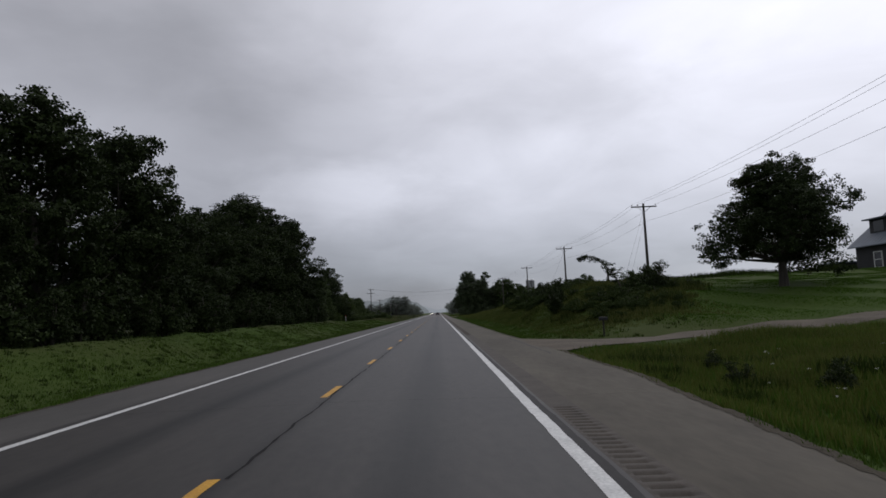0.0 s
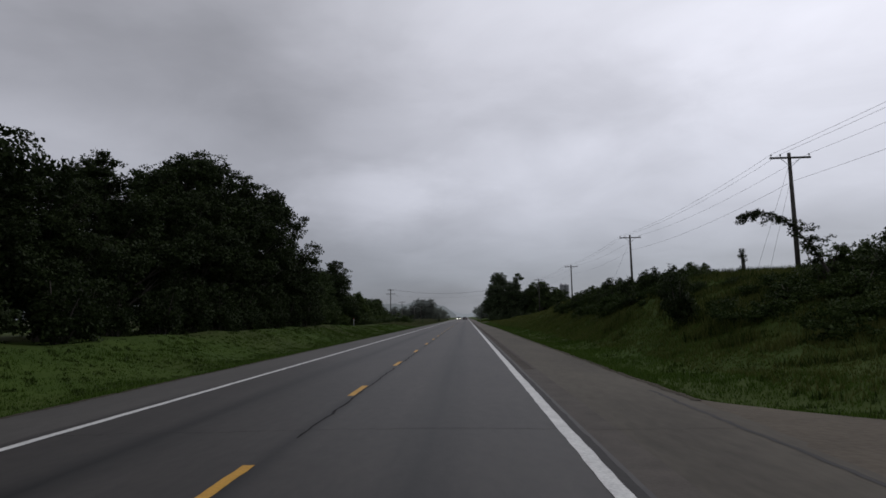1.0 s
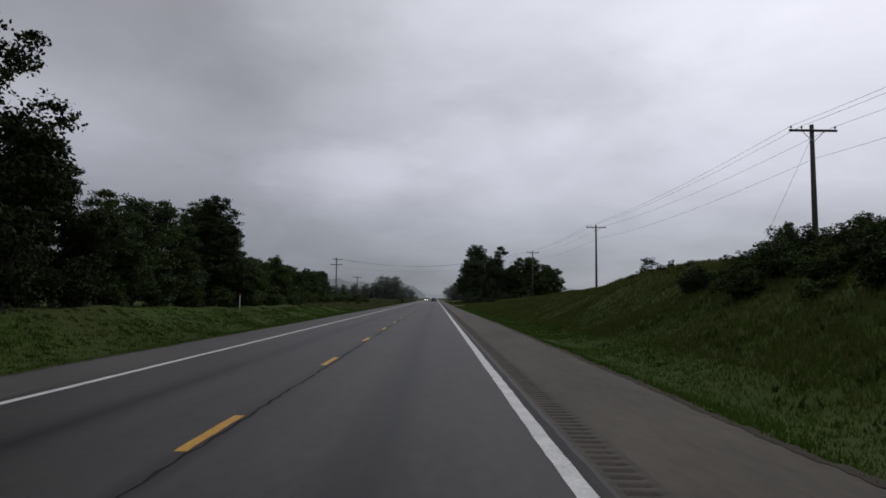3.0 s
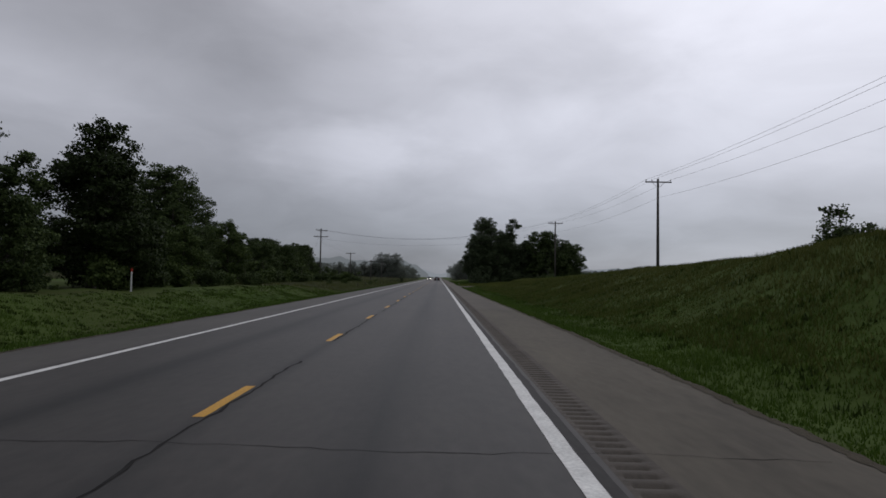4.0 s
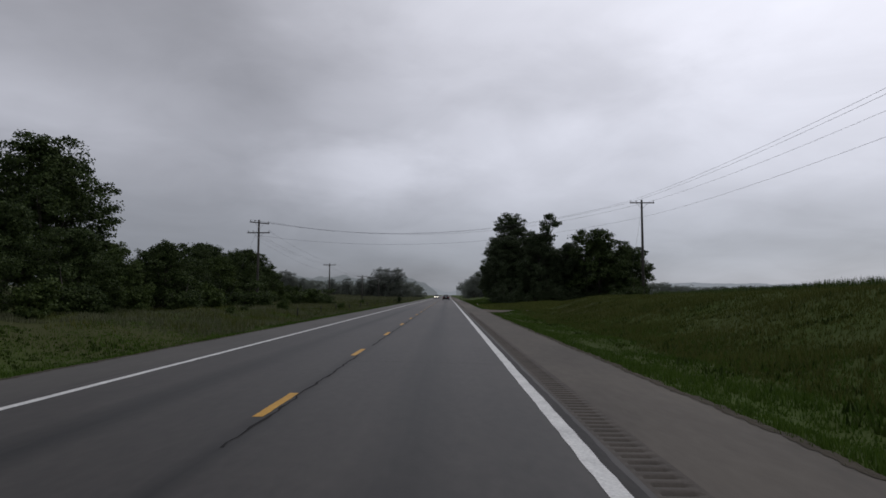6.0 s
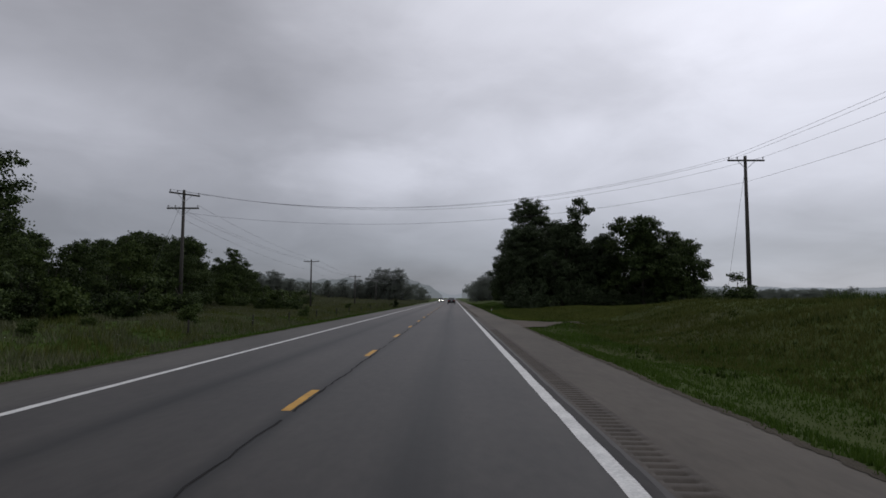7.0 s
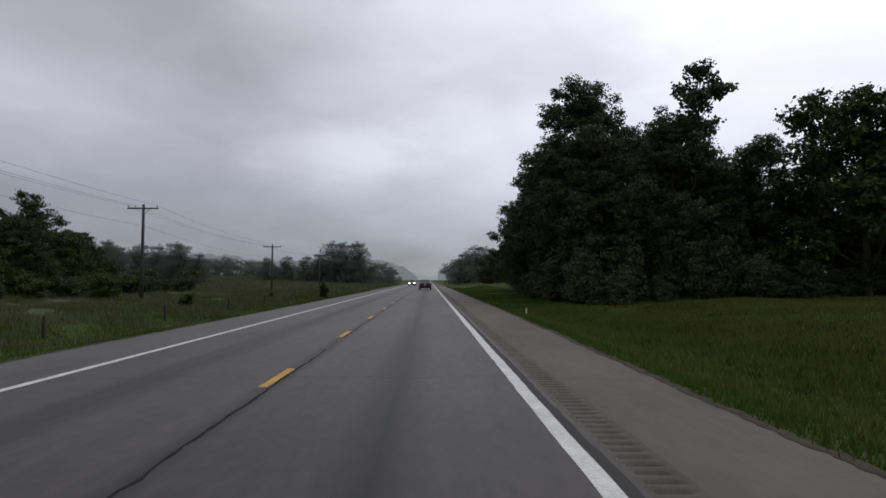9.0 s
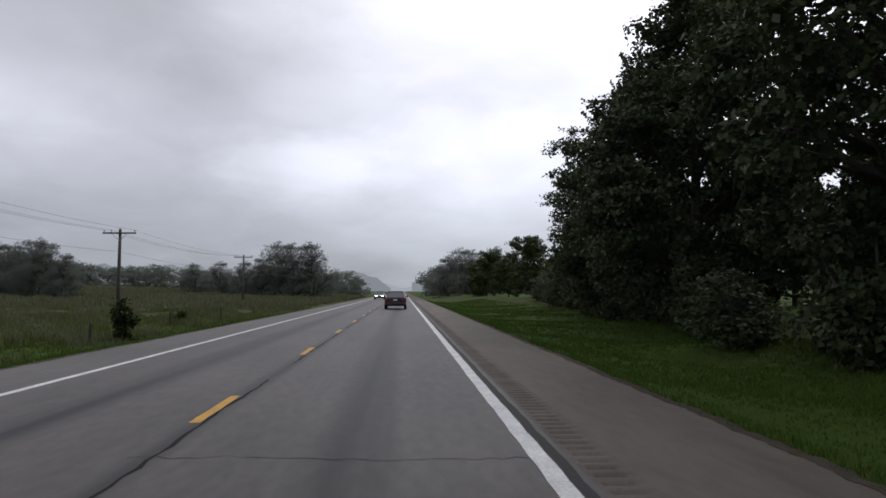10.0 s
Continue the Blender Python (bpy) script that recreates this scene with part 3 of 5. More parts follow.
def build_tree(seed, height, width, first, lobes, leaves, size, leaf_mat, trunk_r, label, lean=0.0, taper=0.0):
    """A broadleaf tree: trunk, limbs and a crown of leaf sprays in uneven lobes. first: height at which the crown begins, as a share."""
    rng = np.random.default_rng(seed)
    top = new("tree")
    tagged(top, label, "tree")
    bend = rng.normal(size=2) * 0.03 * height + (lean * height, 0)
    knots = [(bend[0] * (k / 6) ** 2, bend[1] * (k / 6) ** 2, height * 0.86 * k / 6) for k in range(7)]
    bm = bmesh.new()
    tube(bm, [(knots[0][0], knots[0][1], -0.5)] + knots, [trunk_r * 1.5] + [trunk_r * (1.15 if k == 0 else (1 - k / 6.6)) for k in range(7)], 9)
    part("trunk", bm, M["bark"], top, smooth=True)
    C, R = [], []
    for k in range(lobes):
        f = (k + 0.5) / lobes
        z = height * (first + (0.88 - first) * f)
        swell = math.sin(math.pi * min(1.0, 0.30 + 0.62 * f)) ** 0.7 * (1 - taper * f)
        ang = k * 2.399 + rng.normal() * 0.35
        rr = width * (0.095 + 0.075 * rng.random()) * (0.75 + 0.45 * swell)
        reach = max(width * 0.5 * swell * (0.55 + 0.48 * rng.random()) - rr * 0.6, 0.1)
        if k == lobes - 1:
            reach *= 0.25
        t = min(z / (height * 0.86), 1)
        bx, by = bend[0] * t * t, bend[1] * t * t
        c = (bx + reach * math.cos(ang), by + reach * math.sin(ang), z + rng.normal() * 0.02 * height)
        C.append(c)
        R.append((rr, rr, rr * (0.66 + 0.2 * rng.random())))
        z0 = max(height * first * 0.75, z - reach * 0.75 - 0.05 * height)
        t0 = min(z0 / (height * 0.86), 1)
        p0 = (bend[0] * t0 * t0, bend[1] * t0 * t0, z0)
        mid = (p0[0] * 0.45 + c[0] * 0.55, p0[1] * 0.45 + c[1] * 0.55, p0[2] * 0.5 + c[2] * 0.5 - 0.01 * height)
        r0 = trunk_r * (0.50 - 0.22 * f)
        bm = tube(bmesh.new(), [p0, mid, c], [r0, r0 * 0.6, r0 * 0.2], 6)
        for j in range(3):
            q = np.array(c) + np.clip(rng.normal(size=3), -1.2, 1.2) * rr * 0.5
            tube(bm, [mid, (np.array(mid) + q) / 2 + (0, 0, 0.1), q], [r0 * 0.4, r0 * 0.25, r0 * 0.08], 4)
        part("limb", bm, M["bark"], top, smooth=True)
    for k in range(2 * lobes):                          # a ragged outline: small outlying tufts
        j = k % lobes
        d = rng.normal(size=3)
        d[:2] += np.array(C[j][:2]) / width * 2
        d /= np.linalg.norm(d)
        C.append(tuple(np.array(C[j]) + d * np.array(R[j]) * (0.9 + 0.3 * rng.random())))
        s = 0.30 + 0.25 * rng.random()
        R.append(tuple(v * s for v in R[j]))
    # the inner mass round the trunk
    C.append((bend[0] * 0.3, bend[1] * 0.3, height * (first + 0.50 * (0.95 - first))))
    R.append((width * 0.19, width * 0.19, height * (0.95 - first) * 0.30))
    V, F = leaf_cloud(rng, C, R, leaves, size)
    from_arrays("crown", V, F, leaf_mat, top)
    top["tall"] = float(np.percentile(V[:, 2], 99.95))
    return top


def build_shrub(seed, height, width, leaves, size, leaf_mat, label, stems=5, ragged_top=0.3):
    rng = np.random.default_rng(seed)
    top = new("shrub")
    tagged(top, label, "shrub")
    C, R = [], []
    for k in range(stems):
        ang = k * 2.399 + rng.normal() * 0.4
        reach = width * 0.5 * rng.random() ** 0.6 * 0.75
        z = height * (0.35 + (0.55 - ragged_top * 0.4) * rng.random() + (ragged_top * 0.5 if rng.random() > 0.6 else 0))
        c = (reach * math.cos(ang), reach * math.sin(ang), z)
        part("stem", tube(bmesh.new(), [(c[0] * 0.2, c[1] * 0.2, -0.2), (c[0] * 0.55, c[1] * 0.55, z * 0.55), c], [0.045, 0.03, 0.012], 5), M["bark"], top, smooth=True)
        C.append(c)
        R.append((width * 0.20, width * 0.20, height * 0.20))
        C.append((c[0] * 0.9, c[1] * 0.9, z * 0.5))
        R.append((width * 0.24, width * 0.24, height * 0.26))
    V, F = leaf_cloud(rng, C, R, leaves, size)
    V[:, 2] = np.maximum(V[:, 2] * height / np.percentile(V[:, 2], 99.9), -0.15)
    from_arrays("foliage", V, F, leaf_mat, top)
    return top


def stand(ob, x, y, scale=1.0, turn=0.0, tall=1.0, sink=0.05):
    """Puts a thing on the ground."""
    ob.matrix_basis = spot(x, y, scale, turn, tall, sink)
    return ob


def spot(x, y, scale=1.0, turn=0.0, tall=1.0, sink=0.05):
    return pose(x, y, float(land(x, y)) - sink, 0, 0, turn) @ Matrix.Diagonal((scale, scale, scale * tall, 1))


oaks = [
    build_tree(11, 14.5, 10.5, 0.16, 36, 52000, 0.175, M["leaf_dark"], 0.26, "tall dark oak at the edge of the roadside wood"),
    build_tree(12, 15.5, 10.0, 0.20, 38, 52000, 0.175, M["leaf_dark"], 0.28, "tall dark oak with an open ragged crown"),
    build_tree(13, 13.5, 9.5, 0.14, 34, 50000, 0.175, M["leaf_dark"], 0.24, "dense dark roadside oak with low branches"),
]
back_oak = build_tree(14, 14.0, 11.0, 0.08, 22, 12000, 0.42, M["leaf_dark"], 0.26, "dark oak deep in the roadside wood")
mids = [
    build_tree(21, 8.5, 7.0, 0.10, 26, 34000, 0.128, M["leaf_mid"], 0.15, "bushy green roadside tree of middle height"),
    build_tree(22, 7.0, 6.4, 0.08, 25, 32000, 0.128, M["leaf_mid"], 0.13, "rounded green tree in the roadside thicket"),
    build_tree(23, 6.2, 5.0, 0.08, 22, 25000, 0.12, M["leaf_light"], 0.11, "light green young tree in the roadside thicket"),
]
shrubs = [
    build_shrub(31, 1.8, 2.6, 3600, 0.12, M["leaf_light"], "leafy green shrub growing on the bank"),
    build_shrub(32, 2.4, 2.8, 4600, 0.125, M["leaf_mid"], "dark green leafy shrub with upright stems", 6, 0.5),
    build_shrub(33, 1.2, 2.4, 2800, 0.10, M["leaf_light"], "low spreading green shrub in the grass"),
]
bramble = build_shrub(35, 1.35, 2.3, 3000, 0.095, M["bramble"], "dense dark green brambles on the upper bank", 8, 0.6)
undergrowth = build_shrub(36, 2.3, 2.6, 4600, 0.105, M["leaf_dark"], "dark leafy undergrowth at the foot of the wood", 9, 0.7)
used = set()


def place(proto, x, y, scale=1.0, turn=0.0, tall=1.0, group="", label=""):
    """The first use takes the built thing itself, later ones are copies."""
    if proto.name not in used:
        used.add(proto.name)
        ob = stand(proto, x, y, scale, turn, tall)
    else:
        ob = copy_thing(proto, spot(x, y, scale, turn, tall))
    return tagged(ob, label, group=group)


rnd = random.Random(5)
# the tall wood beside the left verge: (x, y, kind, height in metres)
WOOD = "trees of the roadside wood"
for x, y, p, h in [(-20.2, -12, 0, 13.5), (-20.6, -3, 1, 14.0), (-20.2, 6, 2, 13.5), (-20.6, 14, 0, 12.0), (-20.4, 22, 1, 12.2), (-20.6, 29.5, 2, 13.6), (-19.8, 36.9, 0, 14.0), (-21, 44, 2, 10.2),
                   (-20.6, 48.5, 0, 9.2), (-20.6, 55.5, 2, 11.6), (-21.0, 61.5, 1, 13.4), (-21.8, 68.5, 0, 15.0), (-22.0, 74.0, 1, 17.8), (-21.6, 78.8, 2, 15.2), (-20.3, 86.4, 0, 14.6), (-20.4, 95.5, 2, 9.6)]:
    place(oaks[p], x, y, h / oaks[p]["tall"], rnd.uniform(0, 360), 1.0, WOOD)
for k in range(12):
    y = -14 + k * 9.0
    place(back_oak, -28 + rnd.uniform(-1.5, 1.5), y, (0.58 if 38 < y < 54 else 0.80) + rnd.uniform(-0.04, 0.06), rnd.uniform(0, 360), 1.0, WOOD)
for k in range(34):
    place(undergrowth, -16.8 + rnd.uniform(-0.9, 0.7), -16 + k * 3.3, rnd.uniform(0.8, 1.4), rnd.uniform(0, 360), rnd.uniform(0.8, 1.3), "undergrowth of the wood")
# the lower thicket further on
THICKET = "trees of the thicket"
for x, y, p, h in [(-20.5, 102, 0, 8.0), (-21, 108, 1, 8.4), (-21.5, 114, 0, 9.0), (-21.5, 129, 2, 6.4), (-23, 134, 1, 4.4), (-21, 139, 2, 5.4), (-23, 146, 1, 4.6),
                   (-21, 151, 2, 6.6), (-23, 158, 0, 5.4), (-21, 165, 1, 4.2), (-22.5, 172, 2, 4.6), (-21.5, 178, 1, 4.5), (-25, 186, 2, 4.8), (-25.5, 193, 1, 4.2), (-25, 200, 2, 5.8), (-25, 207.5, 0, 6.6), (-30.5, 210, 0, 7.8),
                   (-29, 102, 1, 8.2), (-29, 116, 0, 8.2), (-30, 130, 0, 6.0), (-31, 144, 1, 6.2), (-31, 158, 0, 6.6), (-31, 172, 1, 6.4), (-33, 186, 0, 6.8), (-33, 198, 1, 5.2)]:
    place(mids[p], x, y, h / mids[p]["tall"], rnd.uniform(0, 360), 1.0, THICKET)
for x, y, p, h in [(-26.5, 213, 1, 6.1), (-29.5, 219, 0, 8.0), (-32.5, 226, 1, 6.6), (-35, 233, 0, 8.6), (-37.5, 240, 1, 6.2), (-39, 245.5, 0, 7.6), (-33, 215, 0, 8.4), (-38, 228, 1, 7.8)]:
    place(mids[p], x, y, h / mids[p]["tall"], rnd.uniform(0, 360), 1.0, THICKET)
for k in range(34):
    f = k / 33
    place(undergrowth, -21.5 - 18 * f + rnd.uniform(-0.8, 1.6), 181 + 66 * f + rnd.uniform(-1.5, 1.5), rnd.uniform(0.7, 1.25), rnd.uniform(0, 360), rnd.uniform(0.8, 1.4), "shrubs below the thicket", "dark green shrub below the thicket")
for x, y, p, h in [(-37.5, 256, 2, 5.6), (-38.5, 262, 1, 6.0), (-37, 268, 2, 5.0), (-40, 273, 1, 5.6), (-36, 275, 2, 3.8), (-52, 300, 0, 7.6), (-57, 304, 1, 7.2), (-62, 308, 0, 8.4), (-68, 312, 1, 8.0), (-47, 290, 2, 4.6)]:
    place(mids[p], x, y, h / mids[p]["tall"], rnd.uniform(0, 360), 1.0, THICKET, "bushy green tree at the edge of the rough field")
for k in range(16):
    place(shrubs[k % 2], -33 + rnd.uniform(-3, 4), 248 + k * 2.6, rnd.uniform(0.8, 1.3), rnd.uniform(0, 360), 1.0, "shrubs below the thicket")
for x, y, p, h in [(-43, 249, 0, 10.4), (-40.3, 266.6, 0, 11.2), (-48, 236, 1, 7.6), (-50, 256, 1, 9)]:
    place(mids[p], x, y, h / mids[p]["tall"], rnd.uniform(0, 360), 1.0, THICKET, "green tree standing back from the road in the rough field")
for k in range(14):
    place(shrubs[(0, 2)[k % 2]], -12.5 + rnd.uniform(-2.5, 2.0), 168 + k * 9.0 + rnd.uniform(-3, 3), rnd.uniform(0.28, 0.55), rnd.uniform(0, 360), 1.0, "bushes in the field margin", "low green bush among the field weeds")
for k in range(26):
    place(shrubs[k % 3], -18.2 + rnd.uniform(-1.2, 0.8), 97 + k * 4.0, rnd.uniform(0.7, 1.15), rnd.uniform(0, 360), 1.0, "shrubs below the thicket")
for x, y, p, s in [(-15.5, 214, 1, 0.8), (-17, 216.5, 0, 1.1), (-16.2, 219.5, 1, 0.9), (-18.5, 221.5, 0, 1.2), (-20.5, 224, 1, 1.1), (-18.8, 226.5, 0, 0.8), (-14.8, 217.5, 2, 0.8), (-22.5, 229, 0, 1.1), (-24, 251, 0, 1.0), (-30, 268, 1, 1.0), (-13.0, 299, 2, 0.6), (-11.5, 318, 2, 0.7)]:
    place(shrubs[p], x, y, s, rnd.uniform(0, 360), 1.0, "bushes in the field margin", "low green bush among the field weeds")
cottonwood = build_tree(41, 20.0, 19.0, 0.16, 38, 60000, 0.27, M["leaf_mid"], 0.5, "very tall broad cottonwood standing behind the thicket")
stand(cottonwood, -54.9, 213, 1.04 * 24.3 / cottonwood["tall"], 40, 1 / 1.04)
black_oak = build_tree(43, 11.0, 9.6, 0.10, 34, 42000, 0.17, M["leaf_dark"], 0.28, "dark oak standing taller than the thicket round it", 0.0, 0.25)
stand(black_oak, -21.0, 124.0, 11.4 / black_oak["tall"])
# the big maple on the lawn
maple = build_tree(42, 9.8, 11.4, 0.24, 48, 76000, 0.125, M["leaf_dark"], 0.30, "large round-crowned maple on the farmhouse lawn", 0.0, 0.42)
stand(maple, 26.2, 36.8, 9.3 / maple["tall"])
# the copse on the right
COPSE = "trees of the copse"
copse_oaks = [
    build_tree(15, 14.0, 10.5, 0.12, 36, 90000, 0.135, M["leaf_copse"], 0.26, "tall grey-green oak at the edge of the copse"),
    build_tree(16, 15.5, 9.6, 0.18, 38, 90000, 0.135, M["leaf_copse"], 0.28, "tall oak with an open ragged crown in the copse"),
    build_tree(17, 13.0, 9.5, 0.10, 34, 86000, 0.135, M["leaf_copse"], 0.24, "dense oak with low branches in the copse"),
]
for x, y, p, h in [(14.6, 246, 2, 12.5), (15.2, 251, 1, 17.6), (19.6, 243, 0, 13.0), (25, 243, 2, 11.0), (21, 252, 0, 14.5), (14.5, 264, 2, 15.2), (15.6, 274, 0, 13.6), (28, 256, 2, 11.6), (18.8, 285, 2, 11.8), (22.5, 297, 0, 10)]:
    place(copse_oaks[p], x, y, h / copse_oaks[p]["tall"], rnd.uniform(0, 360), 1.0, COPSE)
for k in range(6):
    place(back_oak, 26 + rnd.uniform(-2, 3), 248 + k * 10, rnd.uniform(0.75, 0.9), rnd.uniform(0, 360), 1.0, COPSE, "dark oak deep in the copse")
for x, y, p, h in [(33.6, 239, 0, 11.2), (29.5, 238, 1, 10.0), (35.8, 242, 1, 7.9), (33, 247, 0, 11.2)]:
    place(mids[p], x, y, h / mids[p]["tall"], rnd.uniform(0, 360), 1.0, COPSE)
copse_growth = build_shrub(37, 2.3, 2.6, 4600, 0.105, M["leaf_copse"], "leafy undergrowth below the copse", 9, 0.7)
for k in range(30):
    place(copse_growth, 12.8 + max(0, k - 8) * 0.22 + rnd.uniform(-1.0, 1.2), 237 + k * 2.4, rnd.uniform(0.8, 1.5), rnd.uniform(0, 360), rnd.uniform(0.7, 1.5), "undergrowth of the copse", "dark leafy undergrowth below the copse")
for k in range(26):
    place(copse_growth, 13.5 + k * 0.72 + rnd.uniform(-0.5, 0.5), 238 + rnd.uniform(-1.8, 2.5), rnd.uniform(0.5, 1.35), rnd.uniform(0, 360), rnd.uniform(0.7, 1.6), "undergrowth of the copse", "dark leafy undergrowth below the copse")
for x, y, p, h in [(21.5, 310, 0, 7.4), (20.5, 325, 1, 6.8), (20, 342, 0, 7.2), (19, 362, 1, 7.0)]:
    place(mids[p], x, y, h / mids[p]["tall"], rnd.uniform(0, 360), 1.0, COPSE, "bushy green tree further along the verge")
# a slender top standing out of the copse
spire = build_tree(44, 15.8, 4.0, 0.45, 12, 4200, 0.24, M["leaf_copse"], 0.16, "slender tree rising above the copse")
stand(spire, 20.6, 243, 16.6 / spire["tall"])


def snag(x, y):
    """A dead broken trunk with the stub of a fork."""
    top = new("dead_tree")
    part("trunk", tube(bmesh.new(), [(0, 0, -0.4), (0.05, 0, 2.2), (-0.05, 0.05, 4.4), (0.12, 0, 5.9), (0.5, 0.05, 6.7), (0.62, 0.05, 6.85)], [0.34, 0.29, 0.25, 0.22, 0.16, 0.04], 9), M["dark_post"], top, smooth=True)
    part("stub", tube(bmesh.new(), [(0.05, 0, 5.5), (-0.22, 0.05, 6.1), (-0.3, 0.05, 6.25)], [0.17, 0.12, 0.03], 7), M["dark_post"], top, smooth=True)
    top.location = (x, y, float(land(x, y)))
    return tagged(top, "dead dark trunk broken off above a short fork", "dead tree")


snag(-36.5, 241)


def far_wood_mass(seed, y, depth, profile, leaves, size, label):
    """Woods far along the road, too far off to count, haze painted into their pale see-through leaves: crowns in an
    uneven line whose tops follow (x, top) pairs.
    """
    rng = np.random.default_rng(seed)
    px, pz = zip(*profile)
    x, C, R = px[0], [], []
    while x < px[-1]:
        for row in range(3):
            yy = y + depth * (row + rng.random()) / 3
            base = float(land(x, yy))
            top_z = float(np.interp(x, px, pz)) * rng.uniform(0.88, 1.03)
            r = 1.7 * size / 0.62
            z = base + r * 0.4
            while z < top_z - 0.3 * r:
                C.append((x + rng.normal() * r * 0.5, yy + rng.normal() * r * 0.5, min(z, top_z - r * 0.6)))
                s = r * rng.uniform(0.75, 1.25)
                R.append((s, s, s * 0.8))
                z += r * 0.95
        x += r * 1.05
    V, F = leaf_cloud(rng, C, R, leaves, size)
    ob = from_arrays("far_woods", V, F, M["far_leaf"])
    return tagged(ob, label, "woods", kind="stuff")


far_wood_mass(71, 440, 22, [(-210, 15), (-150, 14.5), (-131, 16.5), (-115, 13.8), (-98, 10), (-79, 10.4), (-60, 8.2), (-50, 7.6), (-36, 8.6), (-26.5, 9.2), (-19, 8.8), (-15, 7.8), (-11, 6.0)], 100000, 0.62, "woods far along the field, leaves paled and thinned to imitate haze")
far_wood_mass(72, 440, 22, [(10, 8), (13, 11), (23, 11.5), (32, 12), (48, 11), (60, 8.5), (76, 5.5), (100, 7), (112, 8.5), (130, 5.5), (190, 7)], 85000, 0.62, "woods far beyond the copse, leaves paled and thinned to imitate haze")
# trees beyond the rough field, mist imitated by their pale see-through leaves
far_tree = build_tree(24, 10.0, 9.5, 0.06, 26, 9000, 0.36, M["leaf_far"], 0.2, "tree beyond the field, leaves paled and thinned to imitate mist")
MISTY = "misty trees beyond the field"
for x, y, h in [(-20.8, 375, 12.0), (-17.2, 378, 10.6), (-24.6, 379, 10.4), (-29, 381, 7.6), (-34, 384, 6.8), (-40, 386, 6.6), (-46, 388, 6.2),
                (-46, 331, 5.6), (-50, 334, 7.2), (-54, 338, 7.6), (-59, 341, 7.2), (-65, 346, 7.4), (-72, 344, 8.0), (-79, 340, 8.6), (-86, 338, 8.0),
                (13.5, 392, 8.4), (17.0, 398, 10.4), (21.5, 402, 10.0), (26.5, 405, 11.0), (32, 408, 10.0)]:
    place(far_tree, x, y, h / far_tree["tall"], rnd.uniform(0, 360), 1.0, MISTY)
# shrubs along the top of the bank
def arching_sapling(x, y):
    """A thin stem that leans over to the left in a long arch, hung with drooping sprays."""
    rng = np.random.default_rng(51)
    top = new("sapling")
    knots = [Vector(p) for p in ((0, 0, -0.3), (-0.3, 0.05, 0.9), (-0.8, 0.1, 1.85), (-1.5, 0.15, 2.75), (-2.25, 0.2, 3.35), (-2.9, 0.35, 3.5), (-3.45, 0.5, 3.3))]
    part("trunk", tube(bmesh.new(), knots, [0.07, 0.06, 0.05, 0.04, 0.03, 0.018, 0.006], 7), M["bark"], top, smooth=True)
    C, R = [], []
    for j in range(22):
        u = 1.2 + 4.8 * (j + rng.random()) / 22
        k = min(int(u), 5)
        p = knots[k].lerp(knots[k + 1], u - k)
        d = Vector((rng.normal() * 0.45 - 0.12, rng.normal() * 0.45, rng.uniform(-0.75, -0.1) if u > 3 else rng.uniform(-0.2, 0.6))) * (1.15 - 0.10 * u)
        e = p + d
        part("limb", tube(bmesh.new(), [p, p.lerp(e, 0.5) + Vector((0, 0, 0.10)), e], [0.014, 0.009, 0.004], 5), M["bark"], top)
        for f in (0.1, 0.4, 0.7, 1.0):
            C.append(tuple(p.lerp(e, f)))
            R.append((0.19, 0.18, 0.13))
    V, F = leaf_cloud(rng, C, R, 5600, 0.06)
    from_arrays("crown", V, F, M["leaf_dark"], top)
    top.matrix_basis = pose(x, y, float(land(x, y))) @ Matrix.Scale(0.86, 4)
    return tagged(top, "slender sapling arching over with drooping leafy sprays on the bank", "tree")


arching_sapling(15.7, 38.9)
feathery = build_shrub(34, 2.4, 2.8, 1300, 0.13, M["leaf_mid"], "open feathery shrub on top of the bank", 9, 0.6)
for x, y, s in [(16.2, 40.5, 0.7), (17.6, 38.5, 1.2), (18.4, 41.0, 1.15), (19.3, 43.0, 0.8), (16.8, 43.2, 0.5), (18.0, 39.6, 0.9)]:
    place(feathery, x, y, s, rnd.uniform(0, 360), 1.0, "shrubs on the bank")
for x, y, h in [(16.8, 40.2, 1.35), (17.9, 40.6, 1.45)]:
    place(mids[2], x, y, h / mids[2]["tall"], rnd.uniform(0, 360), 1.15, "shrubs on the bank", "bushy young tree on top of the bank")
place(undergrowth, 11.2, 42.2, 0.62, 30, 1.5, "shrubs on the bank", "dense dark green shrub half way up the bank")
place(undergrowth, 12.4, 46.6, 0.55, 80, 1.5, "shrubs on the bank", "dense dark green shrub half way up the bank")
BANK = "shrubs on the bank"
for k in range(96):
    y = 53.5 + (k * 0.43 if k < 72 else 31 + (k - 72) * 0.62)
    f = rnd.random()
    x = (12.2 if y < 84 else 14.0) + f * (5.2 if y < 84 else 3.4)
    s = rnd.uniform(0.7, 1.15) * (0.8 if y < 72 else 0.95 if y < 83 else 0.55 if y < 87 else 0.3)
    place((bramble, undergrowth)[k % 2], x, y + rnd.uniform(-1, 1), s * (1.0, 0.52)[k % 2], rnd.uniform(0, 360), rnd.uniform(0.7, 1.3), BANK, ("", "dark leafy bush on the upper bank")[k % 2])
for k in range(26):
    x = rnd.uniform(16.2, 22)
    place(bramble, x, 36 + (x - 16) * 1.1 + rnd.uniform(-1.0, 7.0), rnd.uniform(0.65, 1.0), rnd.uniform(0, 360), rnd.uniform(0.8, 1.1), BANK)


